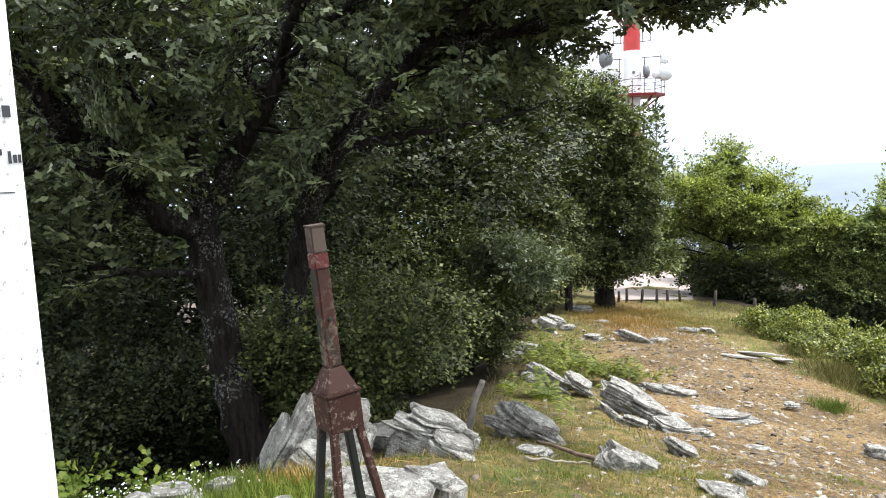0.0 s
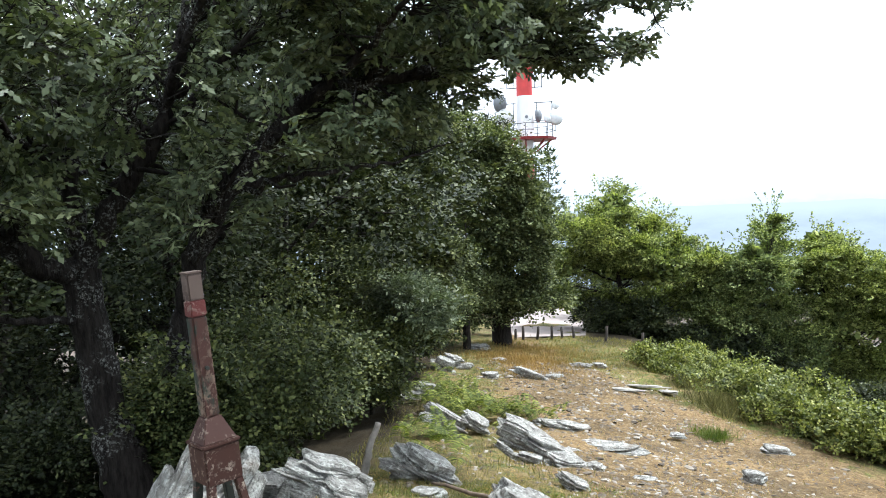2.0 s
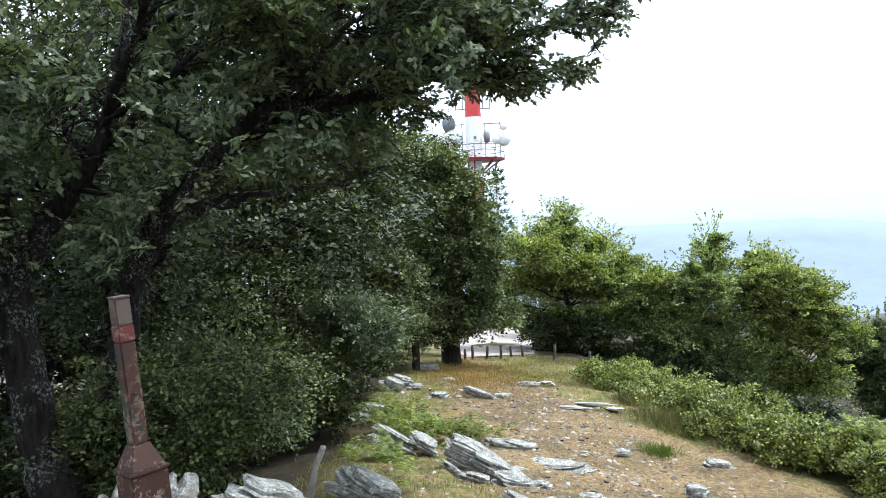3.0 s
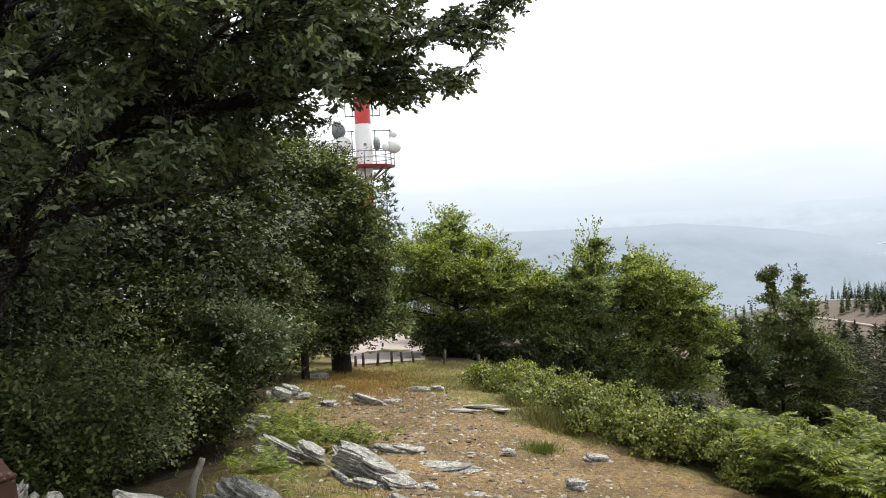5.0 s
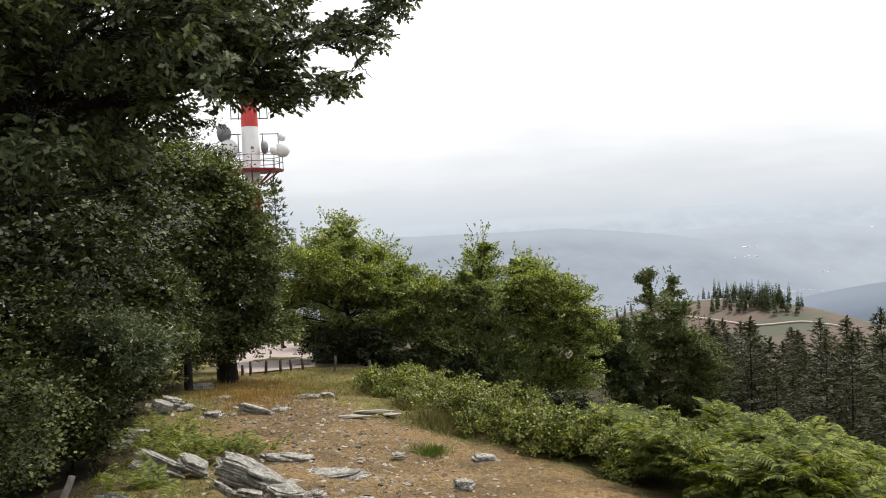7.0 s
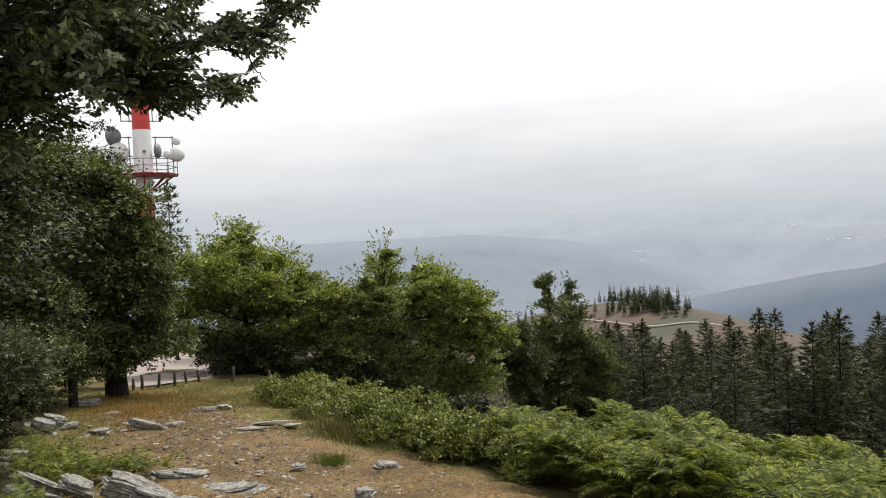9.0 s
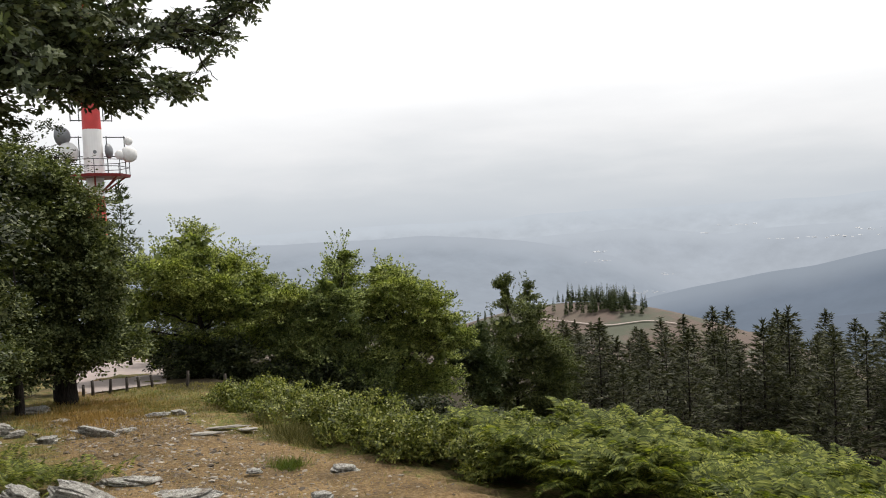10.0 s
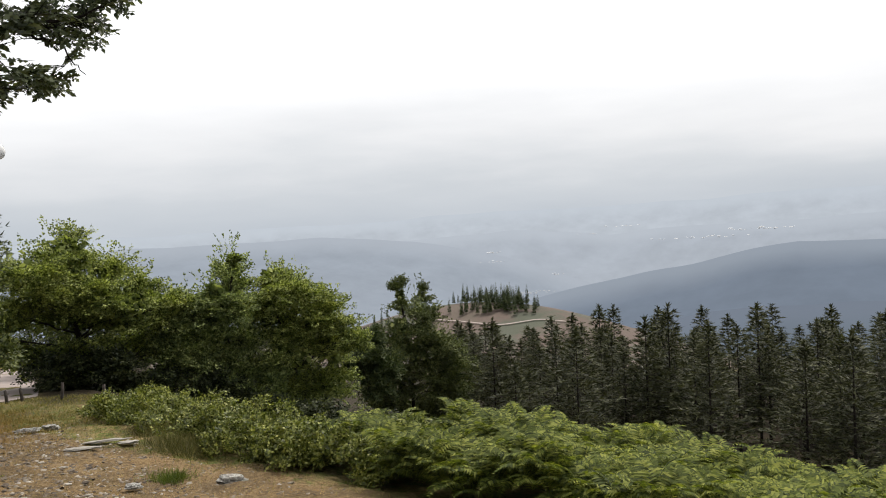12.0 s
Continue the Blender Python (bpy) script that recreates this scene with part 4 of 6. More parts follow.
def conifer(name, at, height, width, mat, label, seed=1, group="", whorls=20, bare=0.12, droop=-0.12, tufts=9, size=0.34, trunk_r=0.12, taper=0.9):
    """A conifer: straight trunk, whorls of branches that shorten to the tip, tufts of needles."""
    rng = np.random.default_rng(seed)
    tree = thing(name, pose(*at), label, "tree", group)
    lines = [(np.stack([np.zeros(8), np.zeros(8), np.linspace(-0.3, height, 8)], 1), trunk_r * np.linspace(1.1, 0.08, 8), 7)]
    C, D = [], []
    for i in range(whorls):
        u = bare + (1 - bare) * (i / whorls) ** 0.95
        reach = width * 0.5 * (1 - u) ** taper * rng.uniform(0.8, 1.15) + 0.12
        k = rng.integers(5, 8)
        a0 = rng.uniform(0, 6.28)
        for j in range(k):
            a = a0 + j * 6.283 / k + rng.normal(0, 0.2)
            ln = reach * rng.uniform(0.65, 1.15)
            rise = droop * ln + 0.25 * u * ln + rng.normal(0, 0.06)
            p0 = np.array((0, 0, u * height))
            p1 = np.array((math.cos(a) * ln, math.sin(a) * ln, u * height + rise))
            lines.append((np.array([p0, (p0 + p1) / 2 - (0, 0, 0.03 * ln), p1 + (0, 0, 0.06 * ln)]), np.array((0.03, 0.018, 0.006)) * (0.5 + ln * 0.3), 3))
            m = max(3, int(tufts * ln / (width * 0.4)))
            s = rng.uniform(0.25, 1.0, m)[:, None]
            C.append(p0 + (p1 - p0) * s + rng.normal(0, 0.09 * (1 + ln * 0.3), (m, 3)))
            d = (p1 - p0) / (ln + 1e-6)
            D.append(np.repeat(d[None] * (1, 1, 0.3) + (0, 0, 0.35), m, 0))
    # the leading shoot
    s = np.linspace(0.9, 1.01, 14)
    C.append(np.stack([s * 0, s * 0, s * height], 1))
    D.append(np.repeat([(0.0, 0.0, 1.0)], 14, 0))
    limbs_to_mesh("trunk", lines, DARK_BARK, tree)
    C, D = np.concatenate(C), np.concatenate(D)
    q = 5
    C2 = np.repeat(C, q, 0)
    E = np.repeat(D, q, 0) + rng.normal(0, 0.55, C2.shape)
    E /= np.linalg.norm(E, axis=1)[:, None]
    N = rng.normal(0, 1, C2.shape)
    N -= (N * E).sum(1)[:, None] * E
    N /= np.linalg.norm(N, axis=1)[:, None]
    V, F = stamp([(0, -.13, 0), (.25, .13, 0), (1, 0, 0)], [(0, 1, 2)], C2, E, np.cross(N, E), N, rng.uniform(0.6, 1.3, len(C2)) * size)
    put("crown", np_mesh("crown", V, F, mat), tree)
    return tree


oak_near()
rng = np.random.default_rng(5)

# the oaks further along the edge of the wood
OAK_LABEL = "tall oak with a dense dull-green crown at the wood's edge"
leafy_tree("oak_tree", polar(12.4, 33), 11, seen_blobs(12.4, 33, ((11.0, 3.7, 1.7, 1.6), (9.0, 5.0, 2.0, 1.6), (12.9, 1.8, 1.7, 1.7), (10.4, 1.4, 2.4, 2.2), (13.5, -1.8, 1.8, 1.9), (11, -2.4, 2.4, 2.2),
                                                                (8.6, -1, 2.4, 2.4), (13.4, -5.2, 1.8, 1.8), (10.8, -6, 2.3, 1.8), (14.9, -3.4, 1.2, 1.9), (7, 3, 2.2, 2.4), (15.0, -0.6, 1.0, 1.5), (15.1, -6, 1.2, 1.8), (14.1, 0.4, 1.4, 1.4), (13.2, 2.2, 1.0, 1.1), (13.0, -7.6, 1.8, 1.1), (9.4, -8, 1.8, 1.0), (6.5, 5.6, 2.0, 1.6), (12.4, 3.9, 1.1, 1.2), (14.8, -7.5, 1.5, 1.1), (16.2, -7.7, 1.1, 0.9), (13.1, 0.9, 1.3, 1.2), (14.6, -1.0, 1.4, 1.4), (15.2, -3.2, 1.2, 1.4))),
           17000, FAR_OAK, OAK_LABEL, "broad", 0.13, 8, 0.5, 0.42, seed=31, low=1.0, wide=0.34)
leafy_tree("oak_tree", polar(9.6, 30), 6, seen_blobs(9.6, 30, ((8.4, -5.4, 1.7, 1.5), (10.2, -7, 1.8, 1.2), (7.4, -7.2, 1.8, 1.4))), 3600, FAR_OAK, OAK_LABEL, "kite", 0.12, 8, 0.45, 0.16, seed=33, low=1.4)
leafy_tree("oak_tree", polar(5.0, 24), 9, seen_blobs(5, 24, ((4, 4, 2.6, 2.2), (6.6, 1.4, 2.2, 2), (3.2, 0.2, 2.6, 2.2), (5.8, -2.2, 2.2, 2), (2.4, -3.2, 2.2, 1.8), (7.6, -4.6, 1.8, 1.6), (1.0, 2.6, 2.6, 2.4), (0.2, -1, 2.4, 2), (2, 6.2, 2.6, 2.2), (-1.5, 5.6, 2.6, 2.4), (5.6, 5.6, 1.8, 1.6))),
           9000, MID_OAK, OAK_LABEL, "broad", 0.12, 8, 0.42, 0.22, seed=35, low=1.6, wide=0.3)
leafy_tree("oak_tree", polar(3.4, 17), 3.4, seen_blobs(3.4, 17, ((3.6, -6.6, 1.3, 1.1), (5.6, -7.2, 1.6, 1.3), (6.9, -8, 1.0, 1.2), (4.6, -8.6, 1.6, 1.0), (3.2, -5.3, 0.8, 0.6))),
           2200, OAK_PALE, "young oak with pale blue-green leaves under taller trees", "lobed", 0.10, 7, 0.26, 0.05, seed=37, low=0.6)
# these oaks get their darkness from the leaf colour, as painted shade
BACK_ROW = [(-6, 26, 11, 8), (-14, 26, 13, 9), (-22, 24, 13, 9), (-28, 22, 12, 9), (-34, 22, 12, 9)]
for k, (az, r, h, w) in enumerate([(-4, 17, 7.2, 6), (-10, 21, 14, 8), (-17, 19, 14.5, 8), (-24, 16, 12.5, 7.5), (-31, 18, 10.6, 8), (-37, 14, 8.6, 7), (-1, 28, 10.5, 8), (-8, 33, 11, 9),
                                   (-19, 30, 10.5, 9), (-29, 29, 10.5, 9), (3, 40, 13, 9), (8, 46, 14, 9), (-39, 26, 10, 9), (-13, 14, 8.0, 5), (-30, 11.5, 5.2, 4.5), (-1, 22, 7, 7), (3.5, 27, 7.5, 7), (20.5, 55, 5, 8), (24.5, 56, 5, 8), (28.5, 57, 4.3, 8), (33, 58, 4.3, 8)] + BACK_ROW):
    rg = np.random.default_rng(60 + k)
    leafy_tree("oak_tree", polar(az, r), h, random_blobs(rg, h, w, 8, 0.14), 3600 if r < 15 else 2400 if r < 20 or az > -3 else 800, WOOD_SHADE_LEAF, "wood oak whose leaf colour is darkened for the wood's shade", "broad", 0.085 if r < 15 else 0.12 if r < 20 else 0.14 if az > -3 else 0.36, 6 if r < 20 or az > -3 else 5, 0.5, 0.17, seed=80 + k, low=0.8,
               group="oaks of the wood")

# shrubs along the foot of the wood; the leftmost wear the leaf painted dark as shade
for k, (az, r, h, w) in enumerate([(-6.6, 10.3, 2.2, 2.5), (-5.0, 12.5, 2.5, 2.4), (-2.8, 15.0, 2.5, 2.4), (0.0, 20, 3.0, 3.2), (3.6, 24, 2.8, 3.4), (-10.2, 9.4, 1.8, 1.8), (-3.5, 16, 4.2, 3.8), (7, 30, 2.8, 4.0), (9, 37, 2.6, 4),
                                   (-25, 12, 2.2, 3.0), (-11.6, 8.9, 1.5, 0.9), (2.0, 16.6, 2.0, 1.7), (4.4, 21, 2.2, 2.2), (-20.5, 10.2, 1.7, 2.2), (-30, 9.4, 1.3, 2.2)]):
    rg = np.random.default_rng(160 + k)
    leafy_tree("shrub", polar(az, r), h, random_blobs(rg, h, w, 7, 0.1), 2800 if r < 11 else 2000 if r < 17 else 1400, WOOD_SHADE_LEAF if az < -15 else SHRUB_LEAF, "dense small-leaved green shrub at the wood's foot", "broad", 0.062 if r < 11 else 0.085 if r < 17 else 0.11, 6, 0.26, 0.04, seed=180 + k, wide=0.17,
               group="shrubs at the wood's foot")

# low shrubs added to stand for the dark shade below the beeches
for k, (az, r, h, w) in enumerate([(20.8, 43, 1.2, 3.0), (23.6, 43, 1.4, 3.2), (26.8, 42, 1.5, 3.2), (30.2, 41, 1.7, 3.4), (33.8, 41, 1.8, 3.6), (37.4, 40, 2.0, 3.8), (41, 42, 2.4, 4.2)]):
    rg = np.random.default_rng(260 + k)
    leafy_tree("shrub", polar(az, r), h, random_blobs(rg, h * 1.5, w, 6, 0.05), 1400, WOOD_SHADE_LEAF, "low added undergrowth below the beeches, leaf colour darkened as shade", "broad", 0.15, 7, 0.45, 0.04, seed=280 + k, group="undergrowth below the beeches")

# beeches beyond the fence
BEECH_LABEL = "bushy beech with layered yellow-green foliage down to the ground"
layered_tree("beech_tree", polar(21.3, 45), 9, seen_blobs(21.3, 45, ((21.3, -0.9, 1.3, 1.5), (20.6, -2.2, 1.8, 1.6), (19.2, -2.6, 2.1, 1.7), (23.6, -2.7, 1.8, 1.5), (17.6, -5, 2.2, 1.9), (17.9, -2.7, 1.4, 1.3), (20.8, -5.2, 2.8, 2.4), (24.4, -5.3, 2.5, 2.1), (26.6, -5.6, 1.7, 1.9), (27.4, -5.0, 1.3, 1.4), (25.4, -3.9, 1.2, 1.2),
                                                                 (17.8, -7.8, 2.1, 1.5), (21, -8.4, 2.8, 1.7), (25, -8.8, 2.8, 2.2), (27.6, -8.4, 1.6, 2.2), (27.2, -11, 2.0, 1.6), (16.6, -6.4, 1.5, 1.8), (22.8, -10.3, 2.6, 1.2), (22.8, -4, 1.8, 1.8), (20.2, -9.7, 1.4, 1.0)), tuck=3.2),
           3600, BEECH_LEAF, BEECH_LABEL, trunk_r=0.2, seed=201, shoots=7, low=1.0)
layered_tree("beech_tree", polar(31.2, 44), 9, seen_blobs(31.2, 44, ((32.1, -2.5, 0.35, 1.0), (31.9, -3.6, 0.7, 1.1), (30.8, -4.4, 0.8, 1.2), (31.7, -5.0, 1.2, 1.4), (31.4, -5.6, 1.6, 1.7), (30, -8, 2.0, 2.0), (32.6, -8.4, 1.9, 2.2), (30.5, -11, 2.4, 1.8), (28.4, -9.2, 1.9, 2.2), (33, -11.4, 2, 1.8), (28.2, -6.6, 1.2, 1.6), (29.2, -5.6, 1.3, 1.4), (31, -13, 2.6, 1.3)), tuck=3.2),
           2600, BEECH_DARK, "young beech with feathery upright top shoots", trunk_r=0.15, seed=203, shoots=8)
layered_tree("beech_tree", polar(36.2, 46), 9, seen_blobs(36.2, 46, ((35, -3.8, 1.1, 1.2), (35.2, -5.0, 1.7, 1.5), (36.6, -5, 1.8, 1.6), (34.5, -6.4, 2, 2), (38.2, -6.8, 1.9, 1.9), (36, -9, 2.6, 2.2), (39.1, -9.6, 1.6, 2.2), (34.8, -11.2, 2, 1.8), (38, -12, 2.4, 1.8), (40.2, -8.4, 0.9, 1.4), (37, -14, 2.6, 1.3)), tuck=3.2),
           2900, BEECH_LEAF, BEECH_LABEL, trunk_r=0.18, seed=205, shoots=6)
layered_tree("beech_tree", polar(41.4, 56), 5, seen_blobs(41.4, 56, ((41.4, -9, 1.2, 1.2), (40.8, -11, 1.5, 1.5), (42.2, -12, 1.5, 1.6)), tuck=3.2), 700, CONIFER, "low dark thicket between taller trees", 0.16, 32, 1.2, 0.4, 0.1, seed=207, shoots=3)
layered_tree("spruce_tree", polar(44.9, 64), 12, seen_blobs(44.9, 64, ((44.4, -5.7, 0.25, 0.8), (44.4, -6.7, 0.55, 0.9), (44.3, -7.7, 0.95, 0.9), (46.1, -6.1, 0.25, 0.8), (46.1, -7.0, 0.55, 0.9), (46.2, -8.0, 0.95, 0.9), (44.1, -8.9, 1.4, 1.2), (46.6, -9.0, 1.4, 1.2), (45.2, -10, 2.4, 1.6), (43.0, -10.4, 1.3, 1.4), (47.6, -10.6, 1.3, 1.5),
                                                                  (43.8, -12, 2.2, 1.8), (47.2, -12.4, 2.0, 1.6), (48.8, -12.4, 1.0, 1.4), (44, -14.6, 2.4, 1.4), (47.4, -14.6, 2.0, 1.4), (42.4, -13.4, 1.6, 1.4)), tuck=3.2),
           2600, SPRUCE, "dark bushy twin-topped conifer behind the bracken", 0.13, 32, 1.4, 0.40, 0.2, seed=211, lift=0.3, shoots=3)
# a ragged pine in front of the mast
conifer("pine_tree", polar(16.3, 57), 13.0, 3.8, CONIFER, "ragged dark pine rising over the oaks", 215, whorls=13, bare=0.35, droop=0.25, tufts=5, size=0.42, taper=0.5)

# the pine plantation down the slope
pines = [conifer("pine_tree", polar(62 + 3 * k, 62, -60), 15 + k, 6.4 + 0.4 * k, PINE_NEEDLE, "plantation pine with dark bottle-green needles", 230 + k, "pine plantation", 20, 0.22, 0.12, 11, 0.48, 0.12, 0.85) for k in range(4)]
prng = np.random.default_rng(77)
spots = []
for row, r in enumerate(np.arange(54, 92, 7.4)):
    for az in np.arange(47 + (row % 2), 98, 2.9 * 60 / r):
        a2, r2 = az + prng.normal(0, 1.1), r + prng.normal(0, 2.4)
        if a2 < 50.5 and r2 < 74 or a2 > 98:
            continue
        spots.append((a2, r2))
for k, (az, r) in enumerate(spots):
    x, y, z = polar(az, r)
    tall = prng.uniform(0.85, 1.1)
    top_el = min(-7.4, np.interp(r, (54, 70, 100), (-9.6, -8.7, -8.3)) + prng.normal(0, 0.95)) - 0.05 * max(0, az - 74)
    top_el -= 0.75 * float(1 - smoothstep(53, 57, az))
    h = 1.65 + r * math.tan(radians(top_el)) - z
    src = pines[k % 4]
    sc = max(0.5, h / (15 + k % 4))
    m = pose(x, y, z, 0, 0, prng.uniform(0, 360)) @ Matrix.Diagonal((1.4 * sc ** 0.6, 1.4 * sc ** 0.6, sc, 1))
    c = copy_thing(src, m)
    c.matrix_basis = m
for p in pines:
    for o in (*p.children_recursive, p):
        bpy.data.objects.remove(o)


# the dark line of pines on the cleared knoll
def far_wood():
    rng = np.random.default_rng(9)
    pairs = []
    for k in range(120):
        az = 51.2 + rng.uniform(-3.7, 3.7) * rng.random() ** 0.3 if k < 104 else rng.uniform(41.5, 46)
        r = rng.uniform(545, 600)
        x, y, z = polar(az, r)
        h = rng.uniform(7, 17) if k < 104 else rng.uniform(5, 8)
        C = np.array([(x, y, z + h * u) for u in np.linspace(0.12, 0.98, 26)])
        C = np.repeat(C, 7, 0)
        u = np.repeat(np.linspace(0.12, 0.98, 26), 7)
        a = rng.uniform(0, 6.28, len(C))
        ln = h * 0.15 * (1 - u) ** 0.8 + 0.35
        D = np.stack([np.cos(a), np.sin(a), -0.15 + 0 * a], 1)
        N = np.repeat([(0.0, 0.0, 1.0)], len(C), 0) + rng.normal(0, 0.4, (len(C), 3))
        pairs.append(stamp(KITE, KITE_F, C, D, np.cross(N, D), N, ln))
    V, F = join_arrays(pairs)
    tagged(new("far_pines", np_mesh("far_pines", V, F, CONIFER)), "distant row of dark pines on the cleared knoll", "trees", "", "stuff")


far_wood()


# ---- bracken, brambles and grass ----
def frond_template():
    """One bracken frond: a rachis with tapering pairs of narrow pinnae, arched over at the tip."""
    V, F = [], []
    n = 13
    for i in range(n):
        u = 0.16 + 0.84 * i / n
        x, z = u, 0.42 * math.sin(u * 1.9) - 0.34 * u * u
        ln = 0.40 * (1 - u) ** 0.9 + 0.015
        for sd in (1, -1):
            k = len(V)
            V += [(x - .012, 0, z), (x + .16 * ln + .036, sd * ln * 0.45, z + .05 * ln), (x + .42 * ln, sd * ln, z - .22 * ln), (x + .16 * ln - .034, sd * ln * 0.42, z + .04 * ln)]
            F.append((k, k + 1, k + 2, k + 3))
    return V, F


def fronds(name, xy, rng, label, size=(0.45, 0.95), height=(0.35, 0.95), mat=None, per=2, category="bracken"):
    V0, F0 = frond_template()
    X = np.repeat(xy, per, 0)
    n = len(X)
    a = rng.uniform(0, 6.283, n)
    tilt = rng.uniform(-0.1, 0.6, n)
    D = np.stack([np.cos(a) * np.cos(tilt), np.sin(a) * np.cos(tilt), np.sin(tilt)], 1)
    N = np.stack([-np.cos(a) * np.sin(tilt), -np.sin(a) * np.sin(tilt), np.cos(tilt)], 1) + rng.normal(0, 0.15, (n, 3))
    N -= (N * D).sum(1)[:, None] * D
    N /= np.linalg.norm(N, axis=1)[:, None]
    hump = 0.85 + 0.62 * np.sin(X[:, 0] * 1.3 + np.sin(X[:, 1])) * np.cos(X[:, 1] * 1.1)
    hump = hump * np.interp(np.degrees(np.arctan2(X[:, 0], X[:, 1])), (54, 62, 76), (1, 0.85, 0.5))
    z = ground(X[:, 0], X[:, 1]) + rng.uniform(*height, n) * hump
    V, F = stamp(V0, F0, np.stack([X[:, 0], X[:, 1], z], 1), D, np.cross(N, D), N, rng.uniform(*size, n))
    return tagged(new(name, np_mesh(name, V, F, mat or FERN)), label, category, "", "stuff")


def front_x(y):
    """The bracken's edge along the trodden way."""
    return np.interp(y, (2, 6, 9, 11, 13, 16, 20, 24, 28, 34), (12.0, 11.9, 11.8, 11.8, 11.6, 11.0, 10.3, 10.6, 10.9, 12.0))


def bracken_bed():
    rng = np.random.default_rng(41)
    y = rng.uniform(3, 16, 5200)
    x = front_x(y) + 0.1 + rng.random(5200) ** 1.25 * np.interp(y, (3, 13, 16), (8, 7, 5))
    keep = (rng.random(5200) < np.interp(x - front_x(y), (0, 6, 12), (1, 0.8, 0.35))) & (x > front_x(y) + np.interp(y, (12, 13, 16), (0, 1.2, 2.4)))
    low_ = np.sin(x * 1.3 + np.sin(y)) * np.cos(y * 1.1) < -0.30          # hollows between the humps
    keep &= ~low_ | (x < front_x(y) + 1.1) | (rng.random(5200) < 0.35)
    fronds("bracken", np.stack([x, y], 1)[keep], rng, "dense bed of bright green bracken on the slope")
    # ferns among the rocks
    pts = np.concatenate([rng.normal((2.6, 16.6), (0.45, 0.9), (80, 2)), rng.normal((3.8, 15.8), (0.5, 0.4), (40, 2)), rng.normal((1.2, 10.6), (0.2, 0.4), (14, 2))])
    fronds("fern", pts, rng, "low yellow-green ferns between the rocks", (0.3, 0.6), (0.05, 0.4), category="fern")


bracken_bed()


def leaf_mound(name, centers, rng, mat, label, n, size, category):
    """A low tangle of leafy stems over the given mounds (x, y, radius, height)."""
    C = []
    for x, y, r, h in [(x_, y_, r_ * 1.15, h_ * 1.1) for x_, y_, r_, h_ in centers]:
        k = max(3, n // 15)          # clumps, with hollows between
        a, q = rng.uniform(0, 6.283, k), np.sqrt(rng.random(k))
        px, py = x + r * q * np.cos(a), y + r * q * np.sin(a)
        top = h * np.sqrt(np.clip(1 - q ** 2, 0.02, 1)) * (0.25 + 0.85 * rng.random(k) ** 0.6)
        c = np.stack([px, py, ground(px, py) + top], 1)
        C.append((c[:, None] + rng.normal(0, 1, (k, 15, 3)) * (0.15, 0.15, 0.07)).reshape(-1, 3))
    C = np.concatenate(C)
    out = np.stack([rng.normal(0, 1, len(C)), rng.normal(0, 1, len(C)), rng.uniform(0, 1.2, len(C))], 1)
    out /= np.linalg.norm(out, axis=1)[:, None]
    V, F = sprays(rng, C, out, BROAD, KITE_F, 7, 0.3, size, 0.6)
    return tagged(new(name, np_mesh(name, V, F, mat)), label, category, "", "stuff")


hr = np.random.default_rng(43)
hedge = []
for k in range(58):
    y_ = 12.8 + 15.5 * (k / 58) + hr.uniform(-0.4, 0.4)
    big = hr.random()
    hedge.append((front_x(y_) + 0.55 + hr.uniform(0, 1.9), y_, 0.35 + 0.7 * big, np.interp(y_, (12, 18, 22, 28), (1.25, 1.15, 0.95, 0.75)) * (0.45 + 0.8 * big)))
leaf_mound("bramble", hedge,
           hr, HEDGE_LEAF, "tangled bramble hedge with yellow-green leaves beside the way", 210, 0.085, "bramble")


def blades(name, pts, rng, mat, label, height, lean=0.35, width=1.0, category="grass"):
    n = len(pts)
    P = np.stack([pts[:, 0], pts[:, 1], ground(pts[:, 0], pts[:, 1]) + np.where(np.hypot(pts[:, 0], pts[:, 1]) < 60, relief(pts[:, 0], pts[:, 1]), 0) - 0.01], 1)
    D = np.array((0, 0, 1.0)) + rng.normal(0, lean, (n, 3))
    D /= np.linalg.norm(D, axis=1)[:, None]
    N = rng.normal(0, 1, (n, 3))
    N -= (N * D).sum(1)[:, None] * D
    N /= np.linalg.norm(N, axis=1)[:, None]
    tpl = [(x, y * width, z) for x, y, z in BLADE]
    V, F = stamp(tpl, BLADE_F, P, D, np.cross(N, D), N, rng.uniform(*height, n))
    return tagged(new(name, np_mesh(name, V, F, mat)), label, category, "", "stuff")


gr = np.random.default_rng(47)


def turf_points(n, box, wish):
    x, y = gr.uniform(box[0], box[1], n), gr.uniform(box[2], box[3], n)
    return np.stack([x, y], 1)[gr.random(n) < wish(x, y)]


def on_turf(x, y):
    e = np.interp(y, EDGE_Y, EDGE_X) - x
    patch = 0.5 + 0.5 * np.sin(x * 1.9 + 2 * np.sin(y * 1.3)) * np.cos(y * 1.6 + np.sin(x * 2.3))
    return np.clip(1.1 - soil_share(x, y), 0.05, 1) * (e < 0.6) * (0.25 + 0.75 * patch)


